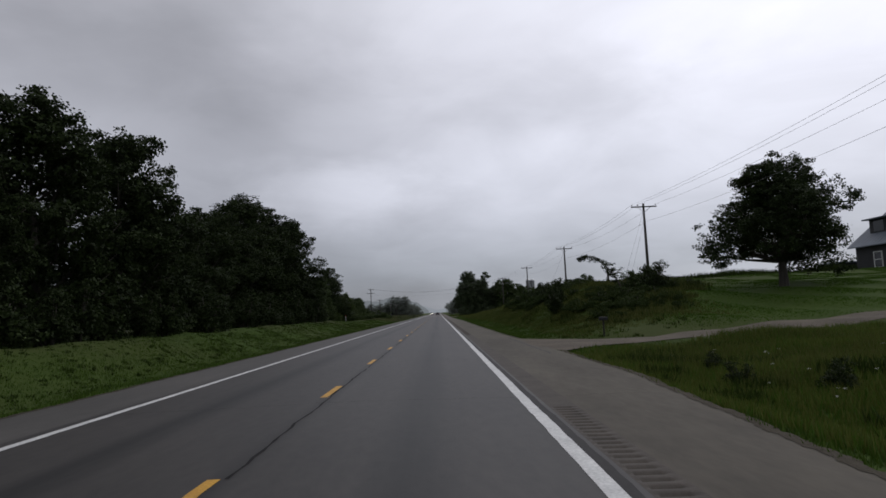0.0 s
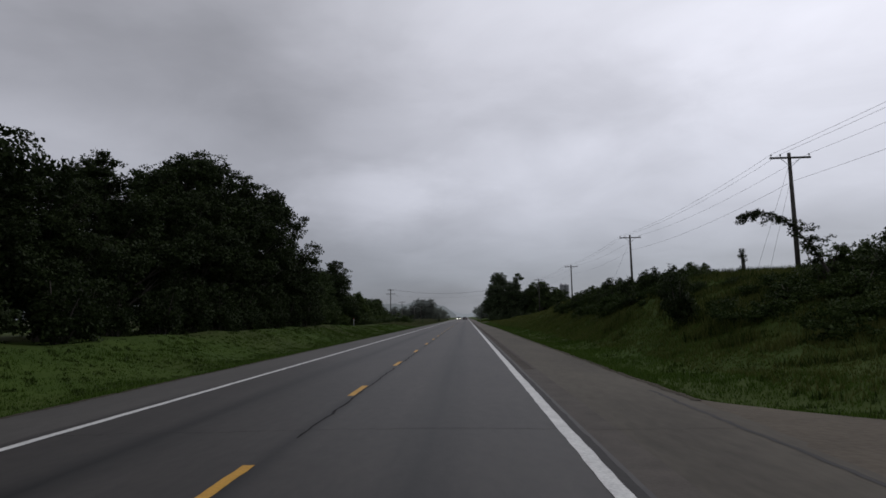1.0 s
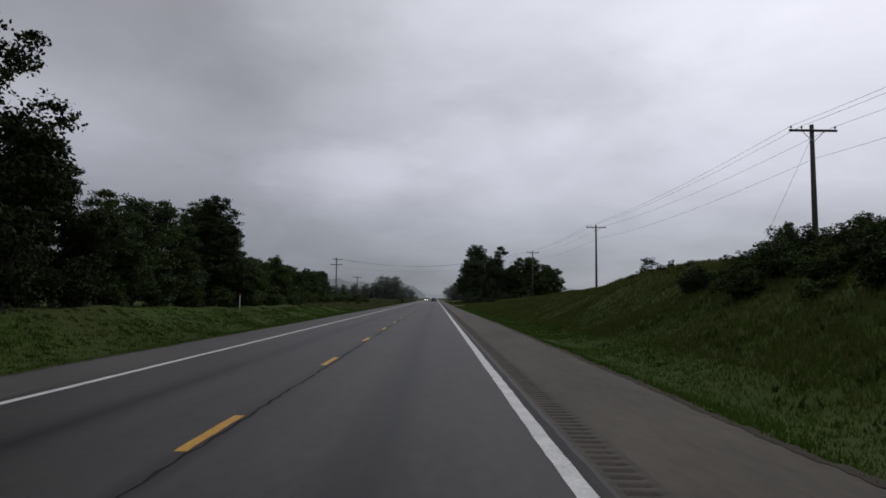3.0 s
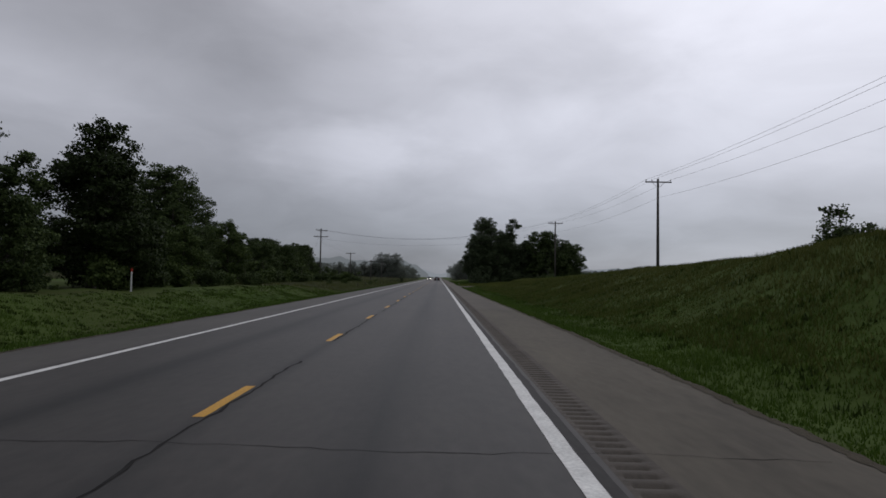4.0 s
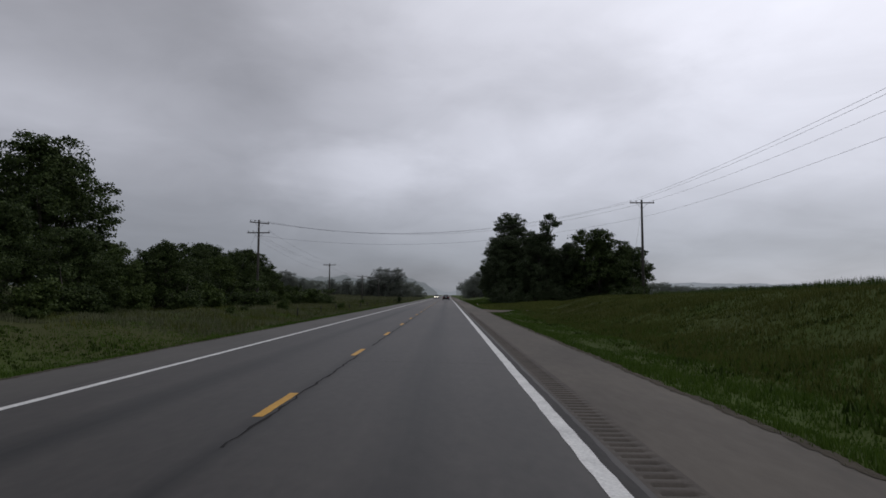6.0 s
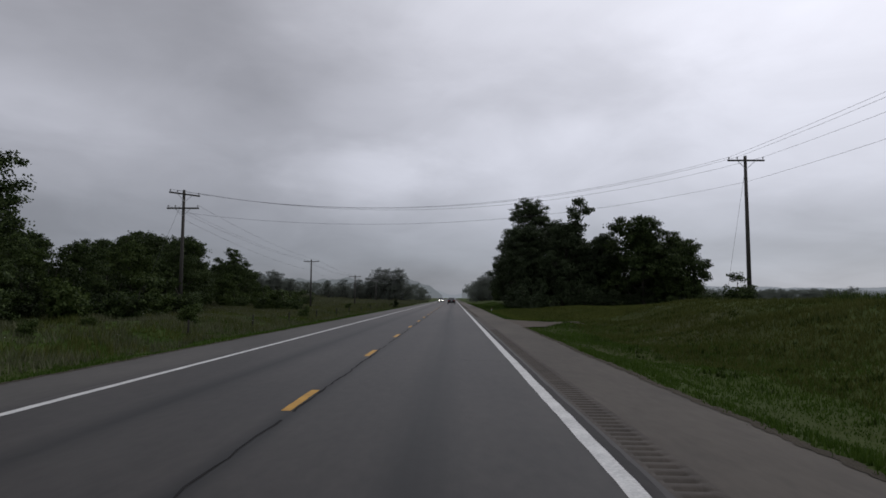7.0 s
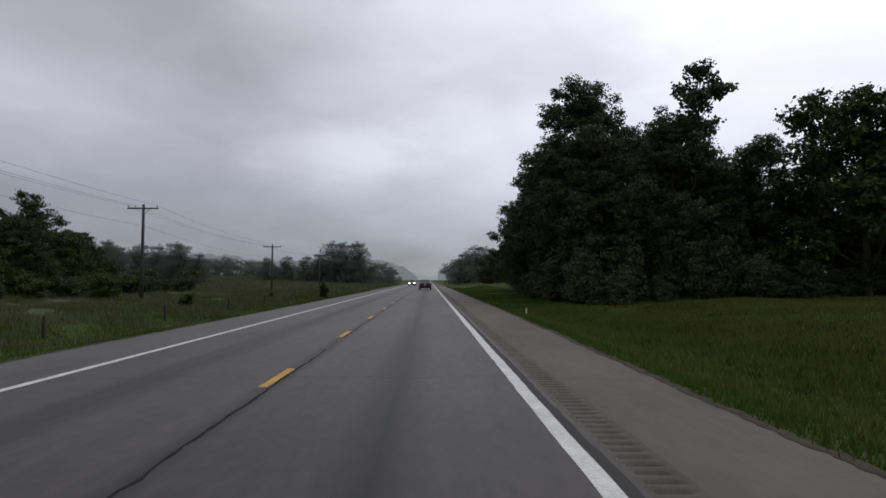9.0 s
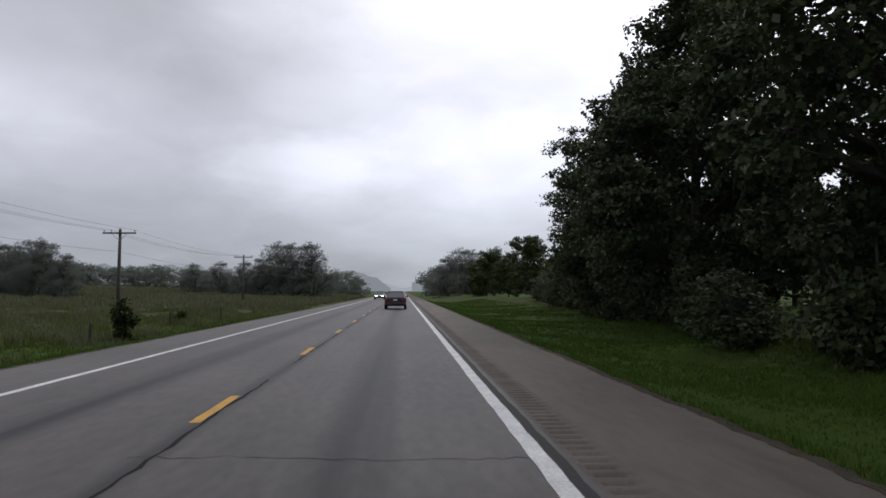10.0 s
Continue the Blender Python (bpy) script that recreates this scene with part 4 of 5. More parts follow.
def brush(spots, leaves, size, mat, label, seed):
    """Low tangled growth over the given (x, y, height) spots, too tangled to count."""
    rng = np.random.default_rng(seed)
    C, R = [], []
    for x, y, h in spots:
        z = float(land(x, y))
        for _ in range(5):
            r = h * rng.uniform(0.35, 0.6)
            C.append((x + rng.normal() * h * 0.6, y + rng.normal() * h * 0.6, z + h * rng.uniform(0.2, 0.75)))
            R.append((r, r, r * 0.8))
    V, F = leaf_cloud(rng, C, R, leaves, size)
    return tagged(from_arrays("brush", V, F, mat, None), label, "brush", kind="stuff")


brush([(rnd.uniform(11.6, 16.0), rnd.uniform(51, 84), rnd.uniform(0.35, 0.75)) for _ in range(95)], 70000, 0.075, M["bramble"], "low dark brush spread over the grassy bank", 92)
brush([(rnd.uniform(11.8, 17.0), rnd.uniform(30.5, 43), rnd.uniform(0.35, 0.8)) for _ in range(44)], 34000, 0.075, M["bramble"], "low dark brush on the slope above the drive", 93)
for x, y, s in [(14.6, 33.4, 0.9), (16.9, 35.8, 0.9), (15.0, 36.4, 1.0), (13.9, 38.8, 0.9)]:
    place(bramble, x, y, s, rnd.uniform(0, 360), rnd.uniform(0.8, 1.15), BANK, "dark leafy brush on the slope above the drive")
for k in range(10):
    place(bramble, rnd.uniform(13.0, 16.5), rnd.uniform(44, 54), rnd.uniform(0.4, 0.65), rnd.uniform(0, 360), rnd.uniform(0.7, 1.0), BANK)
for x, y, h in [(15.8, 57.2, 0.7), (16.8, 58.6, 0.8), (16.0, 60.0, 0.6), (17.4, 55.6, 0.95), (16.6, 67.0, 0.8), (15.8, 77.0, 0.9), (16.0, 83.6, 1.0)]:
    place(mids[2], x, y, h / mids[2]["tall"], rnd.uniform(0, 360), 1.2, BANK, "slender young sapling rising out of the brambles")
for x, y, s in [(17.6, 38.0, 0.8), (19.6, 43.0, 0.5), (18.4, 41, 0.45)]:
    place(undergrowth, x, y, s, rnd.uniform(0, 360), 1.1, BANK, "dark leafy bush on top of the bank")
for x, y, s in [(17, 56, 0.62), (17.6, 59, 0.7), (16.4, 62.4, 0.55), (17.8, 66, 0.66), (16.6, 70, 0.55), (17.5, 74.5, 0.6), (16.6, 80, 0.6), (16.2, 84.5, 0.72), (18.6, 107.5, 0.95)]:
    place(feathery, x, y, s, rnd.uniform(0, 360), 1.1, BANK)
for x, y, s in [(18, 58, 0.45), (18.6, 69, 0.46), (18.6, 106.5, 0.7), (21.4, 190.5, 0.75), (20.2, 192, 0.5)]:
    place(shrubs[1], x, y, s, rnd.uniform(0, 360), 1.1, BANK)
for x, y, s in [(8.6, 7.4, 0.26), (9.6, 5.6, 0.30), (10.6, 3.4, 0.34), (9.0, 9.6, 0.22)]:
    place(undergrowth, x, y, s, rnd.uniform(0, 360), 0.9, "low shrubs beside the drive", "low dark weedy bush in the grass beside the drive")
for k in range(10):
    place(shrubs[2], 11.0 + rnd.uniform(-1.0, 4.0), 1 + k * 1.5, rnd.uniform(0.22, 0.36), rnd.uniform(0, 360), 1.0, "low shrubs beside the drive")


# ---- grass, weeds and crops ----
def tufts(name, n, area, height, mat, label, seed, blades=4, width=0.03, keep=None):
    """Upright blades spread over the area (x0, x1, y0, y1), denser near the road's middle stretch."""
    rng = np.random.default_rng(seed)
    x = rng.uniform(area[0], area[1], n)
    y = rng.uniform(area[2], area[3], n)
    if keep is not None:
        k = keep(x, y)
        x, y = x[k], y[k]
    if "crop" not in name:                           # the growth thins out towards its far edges
        outer = area[1] - x if area[1] > 0 else x - area[0]
        k = rng.random(len(x)) < np.minimum(outer / min(5.0, 0.3 * (area[1] - area[0])), np.minimum(y - area[2], area[3] - y) / 3.0) + 0.04
        x, y = x[k], y[k]
    patch = 0.6 + 0.8 * np.clip(0.5 + 0.5 * np.sin(x * 0.9 + 2 * np.sin(y * 0.23)) * np.sin(y * 0.31 + x * 0.4), 0, 1)
    x, y, patch = (np.repeat(v, blades) for v in (x, y, patch))
    x = x + rng.normal(size=len(x)) * 0.07
    y = y + rng.normal(size=len(y)) * 0.07
    z = land(x, y) - 0.02
    h = height * patch * (0.5 + 0.8 * rng.random(len(x)))
    a = rng.uniform(0, 2 * math.pi, len(x))
    tilt = h * rng.uniform(0.1, 0.55, len(x))
    b = rng.uniform(0, 2 * math.pi, len(x))
    w = width * (0.6 + 0.8 * rng.random(len(x)))
    p0 = np.stack([x - w * np.cos(a), y - w * np.sin(a), z], -1)
    p1 = np.stack([x + w * np.cos(a), y + w * np.sin(a), z], -1)
    p2 = np.stack([x + tilt * np.cos(b), y + tilt * np.sin(b), z + h], -1)
    V = np.stack([p0, p1, p2], 1).reshape(-1, 3)
    ob = from_arrays(name, V, np.arange(len(V)).reshape(-1, 3), mat)
    return tagged(ob, label, "grass", kind="stuff")


def off_drive(x, y):
    """Keeps plants off the shoulder and the drives."""
    d1, d2 = np.abs(y - 22.0 - 0.25 * np.sin(x * 0.35)), y - 189.0 - 4.6 * np.clip(1 - (x - 6.05) / 3.4, 0, 1) ** 1.5
    t = np.clip(1 - (x - 6.05) / 4.0, 0, 1) ** 1.6
    return (x > edge_r(y) + 0.04) & ~((d1 < 2.1 + 4.2 * t) | ((d2 < 0.05) & (y > 181.2 + 1.35 * (x - 6.05)) & (x < 10.2)))


tufts("verge_grass", 115000, (5.75, 12.0, -6, 255), 0.11, M["grass"], "short green mown grass on the verge", 61, 4, 0.016, keep=off_drive)
tufts("verge_grass", 34000, (6.1, 15.0, 250, 340), 0.10, M["grass"], "short green mown grass on the verge", 76, 4, 0.022)
tufts("verge_grass", 90000, (-14.5, -5.8, -4, 290), 0.10, M["grass"], "short green mown grass on the verge", 62, 4, 0.016)
tufts("bank_weeds", 100000, (9.0, 19.0, 27, 235), 0.16, M["weed"], "tall green and yellowing weeds on the bank", 63, 4, 0.017, keep=off_drive)
tufts("lawn_grass", 90000, (14, 48, 24, 62), 0.06, M["lawn"], "rough grass on the farmhouse lawn", 74, 3, 0.03, keep=off_drive)
tufts("bank_weeds", 26000, (6.5, 20.0, -4, 18.5), 0.25, M["pale_grass"], "rough unmown grass beside the farm drive", 64, 4, 0.013, keep=off_drive)
tufts("bank_weeds", 20000, (6.5, 20.0, -4, 18.5), 0.22, M["lawn"], "lush green grass beside the farm drive", 78, 4, 0.013, keep=off_drive)


def clumped(scale, level):
    """Keeps the places inside irregular patches."""
    def keep(x, y):
        v = np.sin(x * 1.7 * scale + 2.1 * np.sin(y * 0.63 * scale)) * np.sin(y * 1.31 * scale + 1.7 * np.sin(x * 0.8 * scale)) + 0.5 * np.sin(x * 4.1 * scale + y * 3.3 * scale)
        return v > level
    return keep


tufts("field_weeds", 100000, (-40, -8.0, 152, 320), 0.27, M["rough_weed"], "tall rough brownish weeds in the field margin", 65, 3, 0.022, keep=clumped(0.35, -0.35))
tufts("field_weeds", 60000, (-40, -8.2, 150, 320), 0.30, M["weed"], "tall green weeds in the field margin", 67, 3, 0.022, keep=clumped(0.27, 0.1))
tufts("field_weeds", 60000, (-150, -36, 185, 440), 0.62, M["rough_weed"], "rough meadow growth across the field", 68, 3, 0.10)
tufts("field_weeds", 26000, (-60, -9, 300, 440), 0.55, M["rough_weed"], "rough meadow growth across the field", 69, 3, 0.08)
tufts("weed_clumps", 60000, (-15.5, -7.0, -4, 150), 0.10, M["clump"], "dark broad-leaved weeds scattered in the verge grass", 70, 4, 0.035, keep=clumped(2.3, 0.62))


def unmown(x, y):
    """The rank growth between the bank's foot and the mown lawn."""
    return off_drive(x, y) & (x + 2.6 * np.sin(x * 1.9 + y * 0.7) * np.sin(y * 1.1) + 1.6 * np.sin(y * 2.3 + x) > 12.2) & (x < 15.4 + (y - 30) * 0.62 + 1.1 * np.sin(y * 1.7))


tufts("rough_weeds", 9000, (9.5, 24.0, 29, 56), 0.40, M["clump"], "dark rank weeds on the bank above the drive", 75, 4, 0.03, keep=lambda x, y: unmown(x, y) & clumped(1.1, 0.0)(x, y))
tufts("rough_weeds", 16000, (9.5, 24.0, 29, 56), 0.36, M["weed"], "tall green weeds on the bank above the drive", 79, 4, 0.02, keep=unmown)
tufts("rough_weeds", 14000, (8.5, 22.0, -4, 17.5), 0.30, M["weed"], "brownish weeds in patches beside the farm drive", 80, 4, 0.016, keep=lambda x, y: off_drive(x, y) & clumped(0.55, 0.15)(x, y))
tufts("weed_clumps", 32000, (8.2, 16.0, 24, 235), 0.15, M["clump"], "dark weeds in clumps on the grassy bank", 71, 4, 0.035, keep=lambda x, y: clumped(1.3, 0.6)(x, y) & off_drive(x, y))
tufts("meadow_grass", 70000, (6.8, 42.0, 189.5, 240), 0.15, M["pale_grass"], "yellowing green meadow grass below the copse", 73, 4, 0.022, keep=off_drive)
tufts("weed_clumps", 9000, (7.3, 13.0, -4, 17), 0.30, M["clump"], "dark rank weeds beside the farm drive", 72, 4, 0.035, keep=clumped(0.8, 0.75))
tufts("corn_crop", 16000, (24, 75, 60, 68), 0.75, M["clump"], "dark standing crop beyond the farmhouse lawn", 77, 5, 0.05)
tufts("corn_crop", 16000, (18.5, 32.0, 104, 176), 0.38, M["leaf_light"], "standing green corn crop along the top of the bank", 66, 6, 0.028)



def wildflowers(n, area, height, seed):
    """Flat heads of small white petals among the weeds."""
    rng = np.random.default_rng(seed)
    V, F = [], []
    for _ in range(n):
        x, y = rng.uniform(*area[:2]), rng.uniform(*area[2:])
        z, h, r = float(land(x, y)), height * rng.uniform(0.7, 1.2), rng.uniform(0.025, 0.05)
        for _ in range(14):
            a, d = rng.uniform(0, 2 * math.pi), r * rng.random() ** 0.5
            c = np.array((x + d * math.cos(a), y + d * math.sin(a), z + h + rng.normal() * 0.006))
            s = 0.011
            F.append((len(V), len(V) + 1, len(V) + 2, len(V) + 3))
            V += [c + (-s, 0, 0), c + (0, -s, 0.003), c + (s, 0, 0), c + (0, s, 0.003)]
    return tagged(from_arrays("wildflowers", V, F, M["petal"]), "white wild flowers scattered in the roadside weeds", "flowers", kind="stuff")


wildflowers(46, (8.0, 13.0, -2, 14), 0.30, 81)
wildflowers(40, (-15, -8.5, 165, 260), 0.45, 82)


# ---- drives ----
def drive(name, y_mid, mouth, width, reach, label):
    xs2 = np.linspace(6.05, reach, 60)
    half = width / 2 + (mouth / 2 - width / 2) * np.clip(1 - (xs2 - 6.05) / 4.0, 0, 1) ** 1.6
    f = np.linspace(-1, 1, 9)
    X = np.repeat(xs2[:, None], 9, 1)
    Yd = y_mid + 0.25 * np.sin(xs2 * 0.35)[:, None] + half[:, None] * f
    Z = np.maximum(land(X, Yd), -0.14) + 0.05 - 0.03 * np.abs(f) ** 3
    Z[0] = road_z(6.05) - 0.002
    i = (np.arange(59)[:, None] * 9 + np.arange(8)[None, :]).ravel()
    ob = from_arrays(name, np.stack([X, Yd, Z], -1).reshape(-1, 3), np.stack([i, i + 1, i + 10, i + 9], -1)[:, ::-1], M["gravel"])
    return tagged(ob, label, "driveway", kind="structure")


drive("farm_drive", 22.0, 12.6, 4.2, 48, "damp gravel farm driveway climbing from the road")
xf = np.linspace(5.60, 10.4, 36)
f = np.linspace(0, 1, 12)
far_edge = 189.0 + 4.6 * np.clip(1 - (xf - 6.05) / 3.4, 0, 1) ** 1.5
near_edge = 181.0 + 1.35 * (xf - 6.05) + 0.12 * np.sin(xf * 5)
X = np.repeat(xf[:, None], 12, 1)
Yd = far_edge[:, None] * (1 - f) + near_edge[:, None] * f
Z = np.maximum(land(X, Yd) + 0.05, -0.13)
Z[X < 6.25] = (road_z(X) - 0.006)[X < 6.25]
i = (np.arange(35)[:, None] * 12 + np.arange(11)[None, :]).ravel()
tagged(from_arrays("field_drive", np.stack([X, Yd, Z], -1).reshape(-1, 3), np.stack([i, i + 1, i + 13, i + 12], -1), M["damp_gravel"]), "dark damp gravel field entrance beside the copse", "driveway", kind="structure")
for x, y, w, ln, turn in ((8.5, 189.6, 0.22, 0.9, -28), (7.3, 189.3, 0.10, 0.35, -20), (7.6, 188.6, 0.07, 0.4, -15), (9.9, 188.5, 0.15, 0.5, -5)):
    bm = bmesh.new()
    bm.faces.new([bm.verts.new((ln * math.cos(a) * (1 + 0.2 * math.sin(3 * a)), w * math.sin(a) * (1 + 0.25 * math.sin(2 * a + 1)), 0)) for a in np.linspace(0, 2 * math.pi, 25)[:-1]])
    ob = part("puddle", bm, M["puddle"])
    ob.matrix_basis = pose(x, y, max(float(land(x, y)) + 0.05, -0.13) + 0.03, 0, 0, turn)
    tagged(ob, "shallow puddle reflecting the sky on the gravel", "puddle", "puddles on the field entrance")


# ---- utility poles and wires ----
def utility_pole(x, y, arm_z, arms=((0.0, 0.0),)):
    """arms: for each crossarm its drop below arm_z and its turn in degrees."""
    base = float(land(x, y))
    h = arm_z - base
    top = new("utility_pole")
    bm = tube(bmesh.new(), [(0, 0, -0.4), (0, 0, h * 0.5), (0, 0, h + 0.35)], [0.16, 0.135, 0.105], 12)
    part("pole", bm, M["pole"], top, smooth=True)
    for drop, turn in arms:
        z = h - drop
        arm = part("crossarm", box(-1.30, 1.30, -0.17, -0.07, z - 0.06, z + 0.06, bevel=0.012), M["pole"], top)
        arm.rotation_euler = (0, 0, radians(turn))
        for s in (-1, 1):
            part("brace", tube(bmesh.new(), [(s * 0.62, -0.16, z - 0.05), (0, -0.12, z - 0.62)], [0.02, 0.02], 6), M["galvanised"], arm)
        for px in (-1.2, -0.62, 1.2):
            bm = tube(bmesh.new(), [(px, -0.12, z + 0.06), (px, -0.12, z + 0.12), (px, -0.12, z + 0.15), (px, -0.12, z + 0.22), (px, -0.12, z + 0.26)], [0.02, 0.02, 0.055, 0.05, 0.025], 8)
            part("insulator", bm, M["porcelain"], arm, smooth=True)
    top.location = (x, y, base)
    return tagged(top, "weathered timber utility pole with a crossarm and insulators" if len(arms) == 1 else "weathered timber utility pole with two crossarms", "utility pole", "poles along the road")


RIGHT = [(23.4, 6, 11.2), (23.4, 56.0, 11.2), (22.7, 92.7, 10.7), (23.8, 142.5, 11.1), (23.0, 192.1, 11.3)]
LEFT = [(-19.6, 197.3, 9.7), (-22.0, 253.2, 7.5), (-20.4, 290.5, 6.2), (-20.5, 330, 6.4), (-21, 378, 6.6), (-22, 428, 6.8)]
for p in RIGHT:
    utility_pole(*p)
for k, p in enumerate(LEFT):
    utility_pole(*p, arms=((0.0, 52.0), (1.15, 0.0)) if k == 0 else ((0.0, 0.0),))


def wire(a, b, sag):
    pts = [Vector(a).lerp(Vector(b), k / 14) - Vector((0, 0, sag * 4 * (k / 14) * (1 - k / 14))) for k in range(15)]
    ob = part("power_line", tube(bmesh.new(), pts, [0.009] * 15, 5), M["wire"], smooth=True)
    tagged(ob, "thin dark overhead wire slung between the poles", "power line", "wires between the poles")


def attach(p, k, drop=0.0, turn=0.0):
    """Where the wire k leaves the pole: three on the crossarm, one below it."""
    x, y, z = p
    if k == 3:
        return (x + 0.12, y, z - 1.5 - drop * 0.5)
    a, r = radians(turn), (-1.2, -0.62, 1.2)[k]
    return (x + r * math.cos(a) + 0.12 * math.sin(a), y + r * math.sin(a) - 0.12 * math.cos(a), z - drop + 0.24)


for run in (RIGHT, LEFT):
    for n_span, (a, b) in enumerate(zip(run, run[1:])):
        for k in range(4):
            wire(attach(a, k, 1.15 if run is LEFT and n_span == 0 else 0.0), attach(b, k), 0.55)
for k in range(4):
    wire(attach(RIGHT[-1], k), attach(LEFT[0], k, 0.0, 52.0), 1.85 if k == 3 else 2.45)
for x, y, z, dx, dy in ((23.4, 56.0, 10.9, -2.3, 1.1), (23.4, 56.0, 9.9, -2.1, -0.4), (22.7, 92.7, 10.4, -3.2, 0.5), (23.0, 192.1, 10.9, -1.5, 0.5), (-19.6, 197.3, 9.4, -3.2, -1.0)):
    ob = part("guy_wire", tube(bmesh.new(), [(x, y, z), (x + dx, y + dy, float(land(x + dx, y + dy)))], [0.008, 0.008], 5), M["wire"])
    tagged(ob, "taut steel guy wire from a pole to the ground", "guy wire", "guy wires of the poles")


# ---- farmhouse ----
def farmhouse(x, y):
    base = float(land(x, y)) - 0.1
    top = new("farmhouse")
    L, D, E, R = 10.5, 8.0, 3.4, 6.6                        # length along y, depth along x, eaves, ridge
    bm = bmesh.new()
    prof = [(0, 0), (D, 0), (D, E), (D / 2, R), (0, E)]
    f0 = [bm.verts.new((px, 0, pz)) for px, pz in prof]
    f1 = [bm.verts.new((px, L, pz)) for px, pz in prof]
    bm.faces.new(f0)
    bm.faces.new(f1[::-1])
    for k in range(5):
        bm.faces.new((f0[k], f1[k], f1[(k + 1) % 5], f0[(k + 1) % 5]))
    bmesh.ops.recalc_face_normals(bm, faces=bm.faces)
    wall = part("wall", bm, M["siding"], top, "dark grey clapboard walls")
    for k in range(14):
        z = 0.25 + k * 0.22
        part("clapboard", box(-0.025, 0.0, 0, L, z, z + 0.205), M["siding"], wall)
        part("clapboard", box(0, D, -0.025, 0.0, z, z + 0.205), M["siding"], wall)
    for s, xa, xb in ((1, -0.55, D / 2), (-1, D + 0.55, D / 2)):
        za = E - 0.55 * (R - E) / (D / 2)
        bm = bmesh.new()
        vs = [bm.verts.new(c) for c in ((xa, -0.5, za + 0.06), (xb, -0.5, R + 0.06), (xb, L + 0.5, R + 0.06), (xa, L + 0.5, za + 0.06))]
        f = bm.faces.new(vs)
        g = bmesh.ops.extrude_face_region(bm, geom=[f])
        bmesh.ops.translate(bm, verts=[v for v in g["geom"] if isinstance(v, bmesh.types.BMVert)], vec=(0, 0, 0.1))
        bmesh.ops.recalc_face_normals(bm, faces=bm.faces)
        roof = part("roof", bm, M["roof"], top, "blue-grey sheet metal roof")
        for k in range(23):
            yy = -0.5 + k * 0.52
            sl = (R - za) / (xb - xa)
            rib = tube(bmesh.new(), [(xa, yy, za + 0.18), (xb, yy, R + 0.18)], [0.025, 0.025], 4)
            part("roof_rib", rib, M["roof"], roof)
    for wy in (1.6, 4.3, 7.4):
        win = part("window", box(-0.06, -0.02, wy - 0.5, wy + 0.5, 1.0, 2.4), M["pane"], top, "dark window with white frame")
        for q in ((wy - 0.58, wy - 0.5, 0.92, 2.48), (wy + 0.5, wy + 0.58, 0.92, 2.48), (wy - 0.5, wy + 0.5, 0.92, 1.0), (wy - 0.5, wy + 0.5, 2.4, 2.48), (wy - 0.5, wy + 0.5, 1.68, 1.73)):
            part("window_frame", box(-0.09, -0.015, *q), M["trim"], win)
    for wx in (1.8, 5.6):
        win = part("window", box(wx - 0.5, wx + 0.5, -0.06, -0.02, 1.0, 2.4), M["pane"], top, "dark window with white frame")
        for q in ((wx - 0.58, wx - 0.5, 0.92, 2.48), (wx + 0.5, wx + 0.58, 0.92, 2.48), (wx - 0.5, wx + 0.5, 0.92, 1.0), (wx - 0.5, wx + 0.5, 2.4, 2.48)):
            part("window_frame", box(q[0], q[1], -0.09, -0.015, q[2], q[3]), M["trim"], win)
    dorm = part("dormer", box(1.0, 3.2, 5.6, 9.6, E + 0.6, E + 2.3), M["siding"], top, "small dark dormer on the roof")
    part("dormer_roof", box(0.5, 3.4, 5.2, 10.0, E + 2.3, E + 2.42, bevel=0.02), M["roof"], dorm)
    part("dormer_window", box(0.96, 1.0, 7.6, 9.0, E + 1.1, E + 2.1), M["pane"], dorm)
    top.location = (x, y, base)
    return tagged(top, "dark grey farmhouse with a blue-grey metal roof", "house")


farmhouse(44.2, 45.0)
shed = new("shed")
part("wall", box(0, 4.5, 0, 4, 0, 1.35), M["siding"], shed)
part("roof", box(-0.3, 4.8, -0.3, 4.3, 1.35, 1.5, bevel=0.03), M["roof"], shed)
shed.location = (46.8, 62, float(land(46.8, 62)) - 0.1)
tagged(shed, "low dark shed with a flat metal roof", "shed")


# ---- silos far beyond the bank ----
def silo(x, y):
    top = new("silo")
    base = float(land(x, y)) - 0.3
    wall = part("wall", tube(bmesh.new(), [(0, 0, 0), (0, 0, 19.0)], [1.5, 1.5], 28), M["concrete"], top)
    for k in range(12):
        part("hoop", tube(bmesh.new(), [(0, 0, 1 + k * 1.5), (0, 0, 1.08 + k * 1.5)], [1.53, 1.53], 28), M["galvanised"], wall)
    part("dome", tube(bmesh.new(), [(0, 0, 19.0), (0, 0, 19.6), (0, 0, 20.1), (0, 0, 20.4)], [1.55, 1.35, 0.85, 0.15], 28), M["galvanised"], top, "grey metal dome")
    top.location = (x, y, base)
    return tagged(top, "tall pale grey concrete silo with a domed top", "silo", "silos on the far farm")


silo(62.3, 405)
silo(65.2, 406)


# ---- roadside furniture ----
def marker_post(x, y):
    top = new("marker_post")
    part("post", box(-0.05, 0.05, -0.02, 0.02, -0.2, 1.25, bevel=0.008), M["post_white"], top)
    part("cap", box(-0.055, 0.055, -0.025, 0.025, 1.25, 1.45, bevel=0.008), M["post_red"], top, "red reflective cap")
    top.location = (x, y, float(land(x, y)))
    return tagged(top, "slim white marker post with a red cap in the grass", "marker post", "marker posts")


marker_post(-16.6, 120.6)
small = marker_post(7.3, 232)
small.scale = (0.6, 0.6, 0.32)


